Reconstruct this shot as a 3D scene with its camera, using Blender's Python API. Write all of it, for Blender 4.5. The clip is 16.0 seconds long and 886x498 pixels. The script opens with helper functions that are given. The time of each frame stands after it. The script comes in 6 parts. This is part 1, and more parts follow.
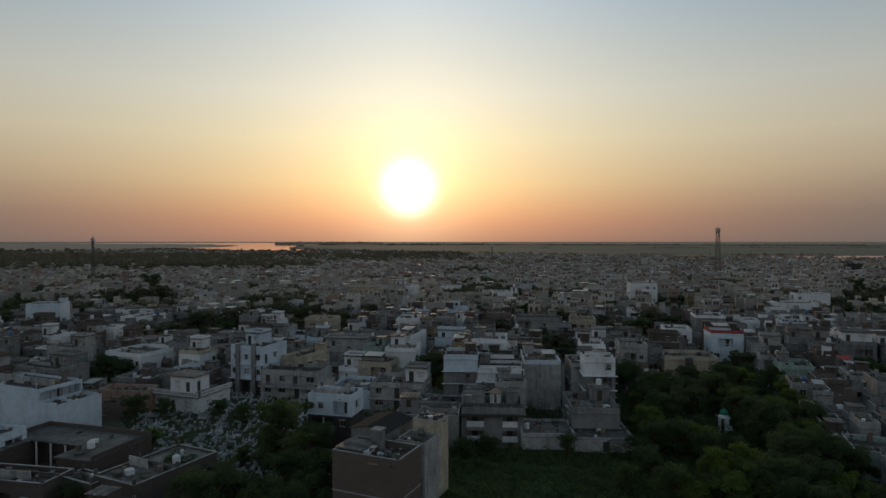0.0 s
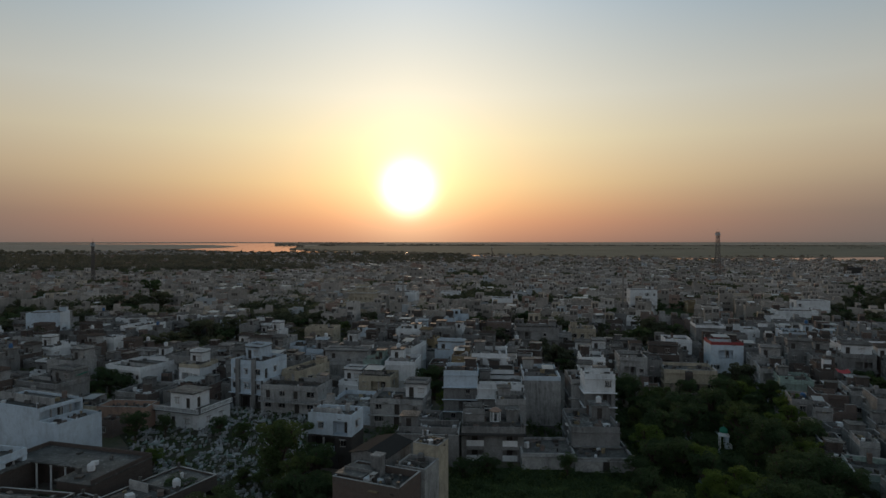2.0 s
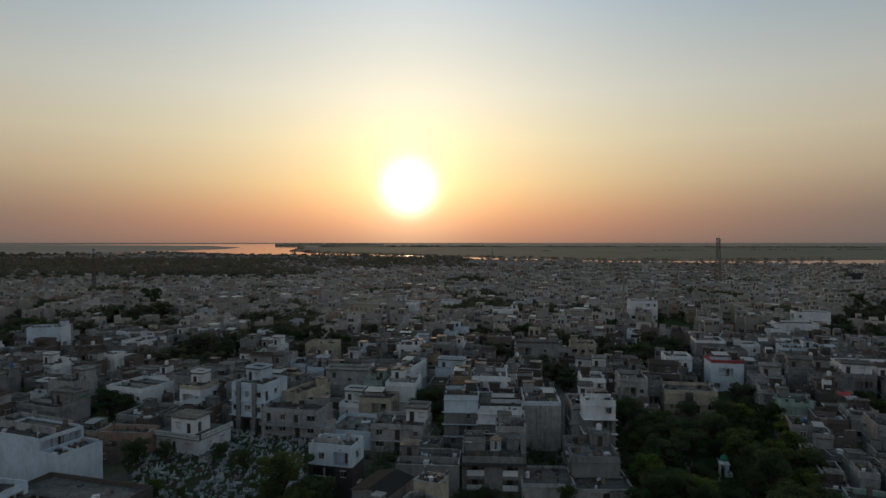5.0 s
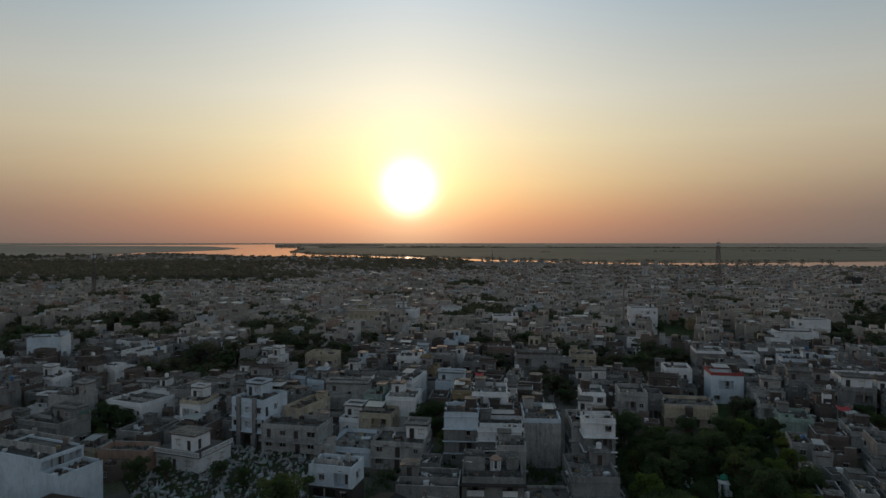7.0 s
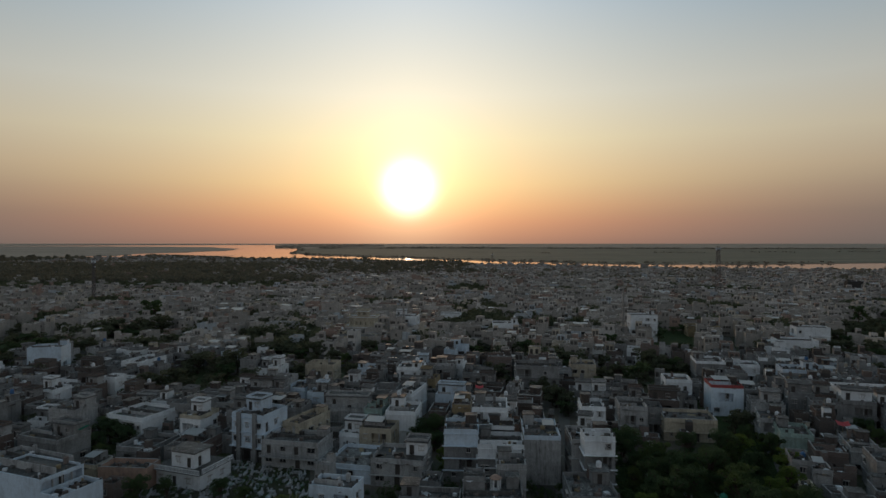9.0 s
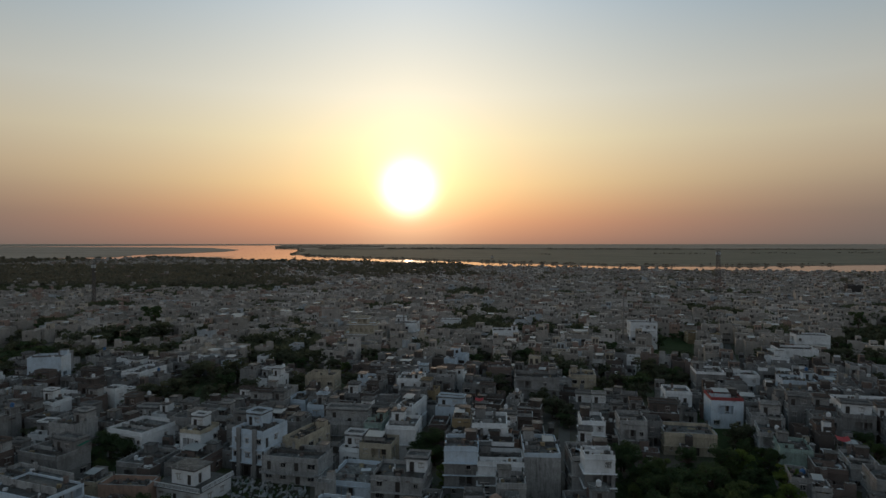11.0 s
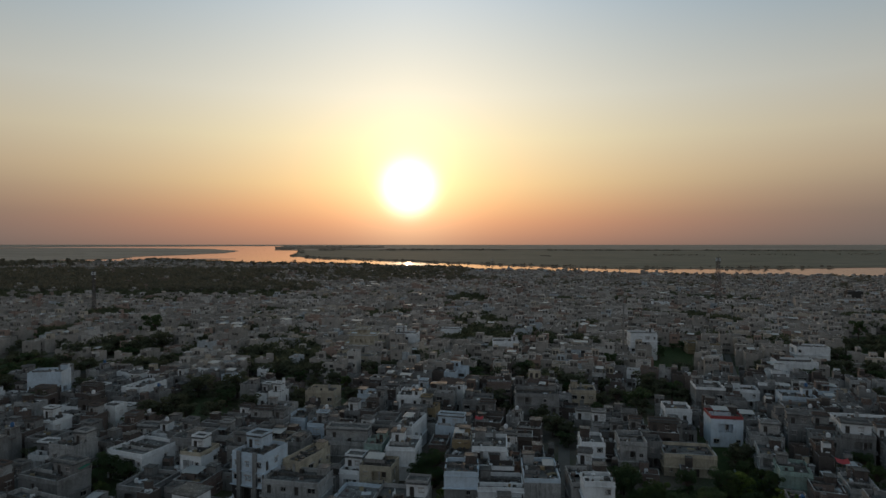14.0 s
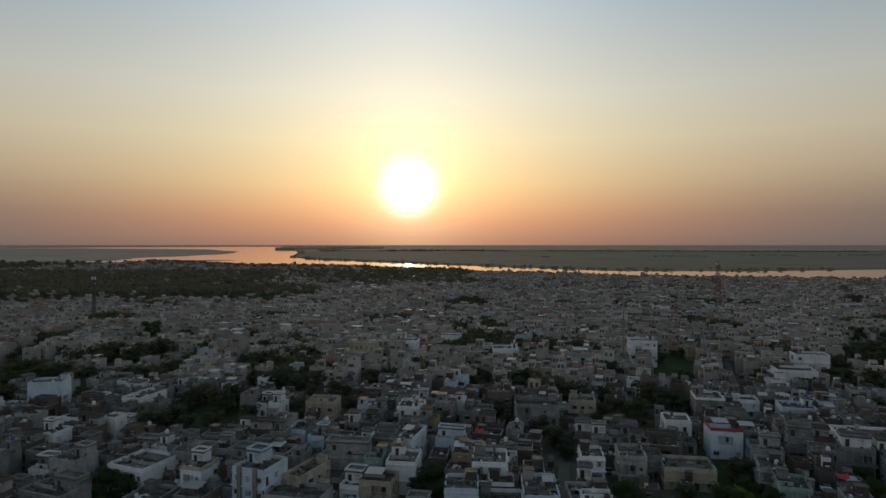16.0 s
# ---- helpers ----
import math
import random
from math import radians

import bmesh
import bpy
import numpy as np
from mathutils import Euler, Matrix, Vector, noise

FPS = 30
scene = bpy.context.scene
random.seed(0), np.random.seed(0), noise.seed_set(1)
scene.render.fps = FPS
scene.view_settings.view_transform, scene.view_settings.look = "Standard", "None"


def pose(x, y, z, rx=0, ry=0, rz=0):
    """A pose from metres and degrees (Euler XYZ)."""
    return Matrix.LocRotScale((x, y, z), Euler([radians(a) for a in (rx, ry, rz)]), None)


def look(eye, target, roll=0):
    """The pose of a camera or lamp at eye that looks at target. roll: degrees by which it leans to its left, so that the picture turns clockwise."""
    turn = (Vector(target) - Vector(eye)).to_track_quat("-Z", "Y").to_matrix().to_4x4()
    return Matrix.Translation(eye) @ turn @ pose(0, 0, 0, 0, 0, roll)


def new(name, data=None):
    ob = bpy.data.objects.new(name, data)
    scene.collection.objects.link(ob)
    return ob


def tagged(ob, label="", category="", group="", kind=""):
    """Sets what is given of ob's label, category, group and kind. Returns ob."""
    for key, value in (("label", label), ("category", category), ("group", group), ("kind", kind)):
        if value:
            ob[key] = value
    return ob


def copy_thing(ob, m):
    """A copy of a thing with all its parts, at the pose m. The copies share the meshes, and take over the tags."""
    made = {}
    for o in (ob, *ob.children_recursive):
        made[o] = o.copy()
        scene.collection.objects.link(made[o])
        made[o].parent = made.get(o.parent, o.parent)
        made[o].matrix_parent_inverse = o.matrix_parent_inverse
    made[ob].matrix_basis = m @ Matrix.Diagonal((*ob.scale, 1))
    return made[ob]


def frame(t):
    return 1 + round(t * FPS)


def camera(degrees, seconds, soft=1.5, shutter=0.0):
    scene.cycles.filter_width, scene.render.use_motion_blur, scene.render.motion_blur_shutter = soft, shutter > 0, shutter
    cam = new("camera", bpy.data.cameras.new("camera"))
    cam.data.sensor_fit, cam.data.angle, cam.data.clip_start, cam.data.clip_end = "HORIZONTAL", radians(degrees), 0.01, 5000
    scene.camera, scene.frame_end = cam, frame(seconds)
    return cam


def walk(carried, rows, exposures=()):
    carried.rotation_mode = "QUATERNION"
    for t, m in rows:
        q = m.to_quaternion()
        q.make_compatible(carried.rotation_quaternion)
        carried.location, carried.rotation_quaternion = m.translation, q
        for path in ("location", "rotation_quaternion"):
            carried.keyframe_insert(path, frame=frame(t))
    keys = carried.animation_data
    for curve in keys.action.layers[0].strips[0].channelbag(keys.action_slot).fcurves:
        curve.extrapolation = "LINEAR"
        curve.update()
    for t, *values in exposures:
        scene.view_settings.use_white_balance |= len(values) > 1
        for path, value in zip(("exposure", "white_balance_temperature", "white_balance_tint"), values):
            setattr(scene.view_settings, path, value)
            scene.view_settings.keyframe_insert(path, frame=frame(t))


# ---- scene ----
# the camera rises straight up over the town and looks towards the low sun
LENS = 72.0
TILT = -1.06
LOW, RISE = 34.0, 27.0
cam = camera(LENS, 16.0, soft=1.5)
CLIMB = [(0.0, 0.0), (0.5, 0.027), (1.0, 0.0567), (1.5, 0.0877), (2.0, 0.1188), (3.0, 0.1799), (4.0, 0.2408),
         (6.5, 0.3993), (7.5, 0.4620), (9.0, 0.5567), (11.5, 0.7168), (12.5, 0.7802), (14.0, 0.8742), (15.0, 0.9379), (16.0, 1.0)]
walk(cam, [(t, pose(0, 0, LOW + RISE * s, 90 + TILT, 0, -0.04 if t < 2.2 else 0.0)) for t, s in CLIMB])

# ---- world and sun ----
SUN_AZ, SUN_EL = radians(-3.2), radians(4.7)
SUN_DIR = Vector((math.sin(SUN_AZ) * math.cos(SUN_EL), math.cos(SUN_AZ) * math.cos(SUN_EL), math.sin(SUN_EL)))
scene.view_settings.exposure = 0.0


def lin(r, g, b):
    """A colour from its 0 to 255 display values."""
    out = []
    for c in (r, g, b):
        c = c / 255
        out.append(c / 12.92 if c <= 0.04045 else ((c + 0.055) / 1.055) ** 2.4)
    return (*out, 1.0)


def make_world():
    world = bpy.data.worlds.new("sunset_sky")
    scene.world = world
    world.use_nodes = True
    tree = world.node_tree
    tree.nodes.clear()
    nodes, links = tree.nodes, tree.links

    def math_node(op, a, b=None, c=None):
        n = nodes.new("ShaderNodeMath")
        n.operation = op
        for i, v in enumerate((a, b, c)):
            if v is None:
                continue
            if isinstance(v, (int, float)):
                n.inputs[i].default_value = v
            else:
                links.new(v, n.inputs[i])
        return n.outputs[0]

    coord = nodes.new("ShaderNodeTexCoord").outputs["Generated"]
    split = nodes.new("ShaderNodeSeparateXYZ")
    links.new(coord, split.inputs[0])
    x, y, z = split.outputs
    elev = math_node("MULTIPLY", math_node("ARCSINE", z), 57.2958)
    az = math_node("MULTIPLY", math_node("ARCTAN2", x, y), 57.2958)
    az = math_node("SUBTRACT", az, math.degrees(SUN_AZ))
    dot = nodes.new("ShaderNodeVectorMath")
    dot.operation = "DOT_PRODUCT"
    links.new(coord, dot.inputs[0])
    dot.inputs[1].default_value = SUN_DIR
    theta = math_node("MULTIPLY", math_node("ARCCOSINE", math_node("MINIMUM", dot.outputs["Value"], 1.0)), 57.2958)

    E0, E1 = -2.0, 46.0

    def ramp(stops):
        n = nodes.new("ShaderNodeValToRGB")
        n.color_ramp.interpolation = "EASE"
        els = n.color_ramp.elements
        while len(els) < len(stops):
            els.new(0.5)
        for el, (e, col) in zip(els, stops):
            el.position = (e - E0) / (E1 - E0)
            el.color = lin(*col)
        n.color_ramp.interpolation = "LINEAR"
        links.new(math_node("DIVIDE", math_node("SUBTRACT", elev, E0), E1 - E0), n.inputs[0])
        return n.outputs[0]

    centre = ramp(CENTRE)
    side = ramp(SIDE)
    falloff = math_node("EXPONENT", math_node("MULTIPLY", math_node("POWER", math_node("DIVIDE", math_node("ABSOLUTE", az), SPREAD), 1.6), -1.0))
    mix = nodes.new("ShaderNodeMix")
    mix.data_type = "RGBA"
    links.new(falloff, mix.inputs[0])
    links.new(side, mix.inputs[6])
    links.new(centre, mix.inputs[7])
    dusk = ramp(DUSK)
    behind = nodes.new("ShaderNodeMapRange")
    behind.interpolation_type = "SMOOTHSTEP"
    behind.inputs[1].default_value, behind.inputs[2].default_value = 45.0, 125.0
    links.new(math_node("ABSOLUTE", az), behind.inputs[0])
    whole = nodes.new("ShaderNodeMix")
    whole.data_type = "RGBA"
    links.new(behind.outputs[0], whole.inputs[0])
    links.new(mix.outputs[2], whole.inputs[6])
    links.new(dusk, whole.inputs[7])
    total = whole.outputs[2]

    def add(colour, amount):
        nonlocal total
        n = nodes.new("ShaderNodeMix")
        n.data_type, n.blend_type, n.clamp_factor = "RGBA", "ADD", False
        links.new(amount, n.inputs[0])
        links.new(total, n.inputs[6])
        n.inputs[7].default_value = (*colour, 1)
        total = n.outputs[2]

    for width, power, strength, colour in GLOWS:
        add(colour, math_node("MULTIPLY", math_node("EXPONENT", math_node("MULTIPLY", math_node("POWER", math_node("DIVIDE", theta, width), power), -1.0)), strength))

    base = nodes.new("ShaderNodeBackground")
    links.new(total, base.inputs[0])
    base.inputs[1].default_value = 1.0
    sky = nodes.new("ShaderNodeTexSky")
    sky.sky_type = "NISHITA"
    sky.sun_disc = False
    sky.sun_elevation, sky.sun_rotation = SUN_EL, SUN_AZ
    sky.air_density, sky.dust_density = 1.0, 4.0
    back = nodes.new("ShaderNodeBackground")
    links.new(sky.outputs[0], back.inputs[0])
    back.inputs[1].default_value = 0.006
    both = nodes.new("ShaderNodeAddShader")
    links.new(base.outputs[0], both.inputs[0])
    links.new(back.outputs[0], both.inputs[1])
    out = nodes.new("ShaderNodeOutputWorld")
    links.new(both.outputs[0], out.inputs[0])


# colours of the evening sky by degrees above the horizon: towards the sun and away from it
CENTRE = [(-2, (140, 108, 95)), (-0.5, (182, 131, 108)), (0.2, (202, 142, 112)), (1.5, (222, 155, 118)), (3, (236, 178, 130)), (5, (242, 206, 152)),
          (9, (239, 226, 186)), (13, (231, 228, 210)), (21, (199, 210, 216)), (44, (82, 105, 119))]
SIDE = [(-2, (86, 87, 87)), (-0.5, (95, 95, 93)), (0.2, (100, 99, 97)), (2.2, (108, 105, 101)), (4, (134, 122, 112)), (6, (160, 145, 127)),
        (9, (176, 166, 148)), (13, (170, 171, 165)), (21, (126, 150, 167)), (44, (72, 97, 112))]
DUSK = [(-2, (76, 77, 77)), (0, (95, 95, 95)), (4, (131, 130, 131)), (10, (162, 163, 166)), (20, (162, 168, 174)), (44, (89, 106, 119))]
SPREAD = 25.0
GLOWS = [(2.4, 3.4, 1.1, (1.0, 1.0, 0.96)), (4.0, 1.5, 0.5, (1.0, 0.90, 0.54)), (9.5, 1.7, 0.08, (1.0, 0.78, 0.45))]
make_world()

sun_lamp = bpy.data.lights.new("low_sun", "SUN")
sun_lamp.energy, sun_lamp.angle, sun_lamp.color = 0.33, radians(0.53), (1.0, 0.62, 0.36)
sun = new("low_sun", sun_lamp)
sun.matrix_world = look(SUN_DIR * 900, (0, 0, 0))

# ---- materials ----
class Nodes:
    """Short hand for the nodes of one material."""

    def __init__(self, name, rough=0.8, metal=0.0, spec=0.3):
        self.mat = bpy.data.materials.new(name)
        self.mat.use_nodes = True
        self.tree = self.mat.node_tree
        self.bsdf = self.tree.nodes["Principled BSDF"]
        self.bsdf.inputs["Roughness"].default_value = rough
        self.bsdf.inputs["Metallic"].default_value = metal
        self.bsdf.inputs["Specular IOR Level"].default_value = spec
        self.place = self.tree.nodes.new("ShaderNodeNewGeometry").outputs["Position"]

    def link(self, a, b):
        self.tree.links.new(a, b)

    def noise(self, scale, stretch=(1, 1, 1), detail=4.0, rough=0.55):
        m = self.tree.nodes.new("ShaderNodeMapping")
        m.inputs["Scale"].default_value = stretch
        self.link(self.place, m.inputs["Vector"])
        n = self.tree.nodes.new("ShaderNodeTexNoise")
        n.inputs["Scale"].default_value, n.inputs["Detail"].default_value, n.inputs["Roughness"].default_value = scale, detail, rough
        self.link(m.outputs[0], n.inputs["Vector"])
        return n.outputs["Fac"]

    def span(self, value, a, b, lo=0.0, hi=1.0):
        n = self.tree.nodes.new("ShaderNodeMapRange")
        n.inputs[1].default_value, n.inputs[2].default_value, n.inputs[3].default_value, n.inputs[4].default_value = a, b, lo, hi
        self.link(value, n.inputs[0])
        return n.outputs[0]

    def mix(self, fac, a, b, blend="MIX"):
        n = self.tree.nodes.new("ShaderNodeMix")
        n.data_type, n.blend_type = "RGBA", blend
        for v, i in ((fac, 0), (a, 6), (b, 7)):
            if isinstance(v, (int, float)):
                n.inputs[i].default_value = v
            elif isinstance(v, tuple):
                n.inputs[i].default_value = (*v[:3], 1)
            else:
                self.link(v, n.inputs[i])
        return n.outputs[2]

    def bump(self, height, strength=0.3, dist=0.02):
        n = self.tree.nodes.new("ShaderNodeBump")
        n.inputs["Strength"].default_value, n.inputs["Distance"].default_value = strength, dist
        self.link(height, n.inputs["Height"])
        self.link(n.outputs[0], self.bsdf.inputs["Normal"])

    def random(self, island=False):
        if island:
            return self.tree.nodes.new("ShaderNodeNewGeometry").outputs["Random Per Island"]
        return self.tree.nodes.new("ShaderNodeObjectInfo").outputs["Random"]

    def done(self, colour):
        if isinstance(colour, tuple):
            self.bsdf.inputs["Base Color"].default_value = (*colour[:3], 1)
        else:
            self.link(colour, self.bsdf.inputs["Base Color"])
        return self.mat


def wall_paint(name, colour, stain=(0.075, 0.073, 0.07), wear=0.5, island=False):
    """Lime-washed or cement plaster with rain streaks, patches and grain."""
    n = Nodes(name, rough=0.85, spec=0.2)
    patch = n.span(n.noise(0.22, (1, 1, 0.8), 9, 0.75), 0.41, 0.62)
    streak = n.span(n.noise(2.2, (1, 1, 0.12), 5, 0.65), 0.42, 0.72)
    both = n.tree.nodes.new("ShaderNodeMath")
    both.operation = "MULTIPLY"
    n.link(n.span(streak, 0, 1, 0.35, 1.0), both.inputs[0])
    n.link(n.span(patch, 0, 1, 0.10, 1.0), both.inputs[1])
    grain = n.noise(4.0, detail=5, rough=0.8)
    tone = n.mix(n.span(n.random(island), 0, 1, 0.0, 0.2 + 0.2 * wear), colour, tuple(c * 0.55 for c in colour))
    tone = n.mix(n.span(grain, 0.45, 0.6, 0.0, min(0.6, wear)), tone, tuple(c * 0.55 for c in colour))
    tone = n.mix(n.span(both.outputs[0], 0.05, 0.8, 0.0, min(1.0, wear * 1.5)), tone, stain)
    tone = n.mix(n.span(n.noise(0.9, detail=5, rough=0.6), 0.52, 0.60, 0.0, wear * 0.9), tone, tuple(0.45 * a + 0.55 * b for a, b in zip(colour, stain)))
    n.bump(n.noise(5.0, detail=5), 0.35, 0.03)
    return n.done(tone)


def brick_wall(name, red, mortar, island=False):
    """Bare brickwork too far off to tell the bricks apart: courses and blotches."""
    n = Nodes(name, rough=0.9, spec=0.15)
    tex = n.tree.nodes.new("ShaderNodeTexBrick")
    m = n.tree.nodes.new("ShaderNodeMapping")
    m.inputs["Rotation"].default_value = (radians(90), 0, 0)
    n.link(n.place, m.inputs["Vector"])
    n.link(m.outputs[0], tex.inputs["Vector"])
    tex.inputs["Scale"].default_value = 2.2
    tex.inputs["Color1"].default_value, tex.inputs["Color2"].default_value = (*red, 1), (*(c * 0.6 for c in red), 1)
    tex.inputs["Mortar"].default_value = (*mortar, 1)
    tex.inputs["Mortar Size"].default_value = 0.03
    tone = n.mix(n.span(n.noise(0.5), 0.4, 0.7, 0, 0.6), tex.outputs["Color"], (0.09, 0.075, 0.065))
    tone = n.mix(n.span(n.random(island), 0, 1, 0, 0.3), tone, mortar)
    n.bump(n.noise(6.0), 0.5, 0.03)
    return n.done(tone)


def plain(name, colour, rough=0.6, metal=0.0, spec=0.4, vary=0.3, scale=3.0, island=False):
    n = Nodes(name, rough, metal, spec)
    tone = n.mix(n.span(n.noise(scale), 0.35, 0.7, 0, vary), colour, tuple(c * 0.45 for c in colour))
    tone = n.mix(n.span(n.random(island), 0, 1, 0, vary), tone, tuple(c * 0.7 for c in colour))
    n.bump(n.noise(scale * 3), 0.2, 0.02)
    return n.done(tone)


def leaves(name, colour, yellow):
    n = Nodes(name, rough=0.85, spec=0.08)
    tone = n.mix(n.span(n.random(True), 0, 1), tuple(c * 0.5 for c in colour), colour)
    tone = n.mix(n.span(n.noise(0.25), 0.5, 0.72, 0, 0.7), tone, yellow)
    n.done(tone)
    shine = n.tree.nodes.new("ShaderNodeBsdfTranslucent")
    n.link(n.mix(0.55, tone, yellow), shine.inputs["Color"])
    both = n.tree.nodes.new("ShaderNodeMixShader")
    both.inputs[0].default_value = 0.42
    n.link(n.bsdf.outputs[0], both.inputs[1])
    n.link(shine.outputs[0], both.inputs[2])
    n.link(both.outputs[0], n.tree.nodes["Material Output"].inputs["Surface"])
    return n.mat


def roof_concrete(name, colour, island=False, rough=0.7):
    """Flat roof screed: damp stains, moss and patched cement."""
    n = Nodes(name, rough=rough, spec=0.3)
    blot = n.span(n.noise(0.45, detail=6, rough=0.65), 0.42, 0.62)
    tone = n.mix(blot, colour, tuple(c * 0.30 for c in colour))
    tone = n.mix(n.span(n.noise(1.5, detail=8, rough=0.8), 0.55, 0.60, 0, 0.85), tone, (0.50, 0.50, 0.485))
    tone = n.mix(n.span(n.noise(3.5, detail=5, rough=0.7), 0.54, 0.59, 0, 0.8), tone, (0.045, 0.044, 0.042))
    tone = n.mix(n.span(n.random(island), 0, 1, 0, 0.75), tone, tuple(c * 0.36 for c in colour))
    n.bump(n.noise(4.0), 0.4, 0.03)
    n.link(n.span(n.noise(0.3, detail=4), 0.42, 0.6, rough - 0.12, rough + 0.15), n.bsdf.inputs["Roughness"])
    return n.done(tone)


def glass(name):
    n = Nodes(name, rough=0.12, spec=0.5)
    return n.done(n.mix(n.span(n.random(True), 0, 1), (0.012, 0.013, 0.015), (0.04, 0.042, 0.045)))


WALLS = {
    "white": wall_paint("white_limewash", (0.82, 0.85, 0.87), wear=0.24),
    "blue": wall_paint("pale_blue_paint", (0.60, 0.70, 0.79), wear=0.24),
    "cream": wall_paint("cream_paint", (0.55, 0.49, 0.38), wear=0.45),
    "cement": wall_paint("grey_cement_plaster", (0.30, 0.303, 0.30), wear=0.6),
    "pale": wall_paint("pale_grey_plaster", (0.47, 0.475, 0.47), wear=0.58),
    "peach": wall_paint("peach_paint", (0.46, 0.31, 0.24), wear=0.4),
    "ochre": wall_paint("ochre_paint", (0.38, 0.30, 0.18), wear=0.5),
    "green": wall_paint("pale_green_paint", (0.34, 0.46, 0.42), wear=0.5),
    "brick": brick_wall("bare_brick", (0.20, 0.125, 0.10), (0.22, 0.21, 0.20)),
    "sooty": brick_wall("dark_old_brick", (0.112, 0.083, 0.073), (0.125, 0.117, 0.11)),
    "old_brick": brick_wall("weathered_red_brick", (0.155, 0.103, 0.085), (0.16, 0.148, 0.138)),
    "red": wall_paint("brick_red_paint", (0.40, 0.08, 0.08), wear=0.3),
    "dark": wall_paint("soot_dark_plaster", (0.06, 0.055, 0.052), wear=0.3),
}
ROOF = roof_concrete("roof_screed", (0.20, 0.195, 0.186))
OLD_ROOF = roof_concrete("dark_weathered_roof", (0.125, 0.122, 0.118))
WORN_ROOF = roof_concrete("patched_damp_roof", (0.16, 0.155, 0.147))
GLASS = glass("dark_window_glass")
FRAME = plain("painted_window_frame", (0.45, 0.43, 0.41), 0.5)
DOOR = plain("dark_door_wood", (0.062, 0.054, 0.048), 0.6)
TARRED = plain("tarred_roof_sheet", (0.045, 0.044, 0.043), 0.95, spec=0.05)
DARK_STEEL = plain("painted_mast_steel", (0.13, 0.115, 0.11), 0.6, 0.2)
# paled so the thin masts look hazed; posts and poles share it
STEEL = plain("dull_haze_paled_steel", (0.30, 0.285, 0.27), 0.6, 0.3)
SHEET = plain("corrugated_metal_sheet", (0.42, 0.42, 0.42), 0.5, 0.75, vary=0.25)
TANK_WHITE = plain("white_tank_plastic", (0.70, 0.72, 0.74), 0.65, spec=0.2)
TANK_BLUE = plain("blue_tank_plastic", (0.05, 0.14, 0.30), 0.5)
RED = plain("red_cloth", (0.45, 0.05, 0.06), 0.8)
GREENCLOTH = plain("green_shade_net", (0.03, 0.22, 0.14), 0.8)
LEAF = [leaves("leaves_dark_green", (0.088, 0.135, 0.068), (0.13, 0.17, 0.07)),
        leaves("leaves_mid_green", (0.105, 0.155, 0.066), (0.17, 0.20, 0.066)),
        leaves("leaves_yellow_green", (0.15, 0.22, 0.06), (0.20, 0.25, 0.06))]
# trees past 150 m: greyer, paler leaf colour standing in for haze
MUTED = leaves("leaves_hazed_green", (0.13, 0.15, 0.095), (0.16, 0.16, 0.095))
BARK = plain("bark", (0.10, 0.075, 0.055), 0.9)
MARBLE = wall_paint("weathered_grave_plaster", (0.54, 0.57, 0.59), wear=0.6)


def ground_material():
    n = Nodes("dusty_ground", rough=0.95, spec=0.1)
    tone = n.mix(n.span(n.noise(0.12, detail=6), 0.4, 0.62), (0.16, 0.135, 0.105), (0.09, 0.085, 0.075))
    tone = n.mix(n.span(n.noise(0.018, detail=5), 0.48, 0.60), tone, (0.055, 0.075, 0.03))
    tone = n.mix(n.span(n.noise(2.0), 0.5, 0.7, 0, 0.4), tone, (0.22, 0.20, 0.17))
    n.bump(n.noise(1.5), 0.5, 0.05)
    return n.done(tone)


def grass_material(name, a, b):
    n = Nodes(name, rough=0.95, spec=0.1)
    tone = n.mix(n.span(n.noise(0.35, detail=6), 0.38, 0.64), a, b)
    tone = n.mix(n.span(n.noise(3.0), 0.5, 0.72, 0, 0.6), tone, tuple(c * 0.4 for c in a))
    n.bump(n.noise(4.0), 0.8, 0.08)
    return n.done(tone)


def water_material():
    n = Nodes("river_water", rough=0.05, spec=0.5)
    n.bump(n.noise(0.05, (1, 0.25, 1), detail=3), 0.02, 0.03)
    return n.done((0.045, 0.042, 0.04))


# distant leaves lighter than near foliage; the missing haze is in their colour
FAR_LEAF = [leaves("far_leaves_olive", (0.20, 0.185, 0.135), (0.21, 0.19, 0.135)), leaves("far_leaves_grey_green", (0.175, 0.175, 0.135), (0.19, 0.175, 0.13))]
GROUND = ground_material()
GRASS = grass_material("field_grass", (0.035, 0.055, 0.020), (0.05, 0.07, 0.024))
SOIL = grass_material("cemetery_soil", (0.07, 0.065, 0.05), (0.04, 0.055, 0.022))


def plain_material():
    """Flood plain with long bands of reeds and stubble, paled to stand in for haze."""
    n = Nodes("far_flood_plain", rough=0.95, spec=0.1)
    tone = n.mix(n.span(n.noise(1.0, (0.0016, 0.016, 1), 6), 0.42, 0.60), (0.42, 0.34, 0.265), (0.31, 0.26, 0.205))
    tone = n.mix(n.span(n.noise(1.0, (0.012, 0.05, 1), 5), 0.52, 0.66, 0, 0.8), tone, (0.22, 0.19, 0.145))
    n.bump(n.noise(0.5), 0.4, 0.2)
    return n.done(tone)


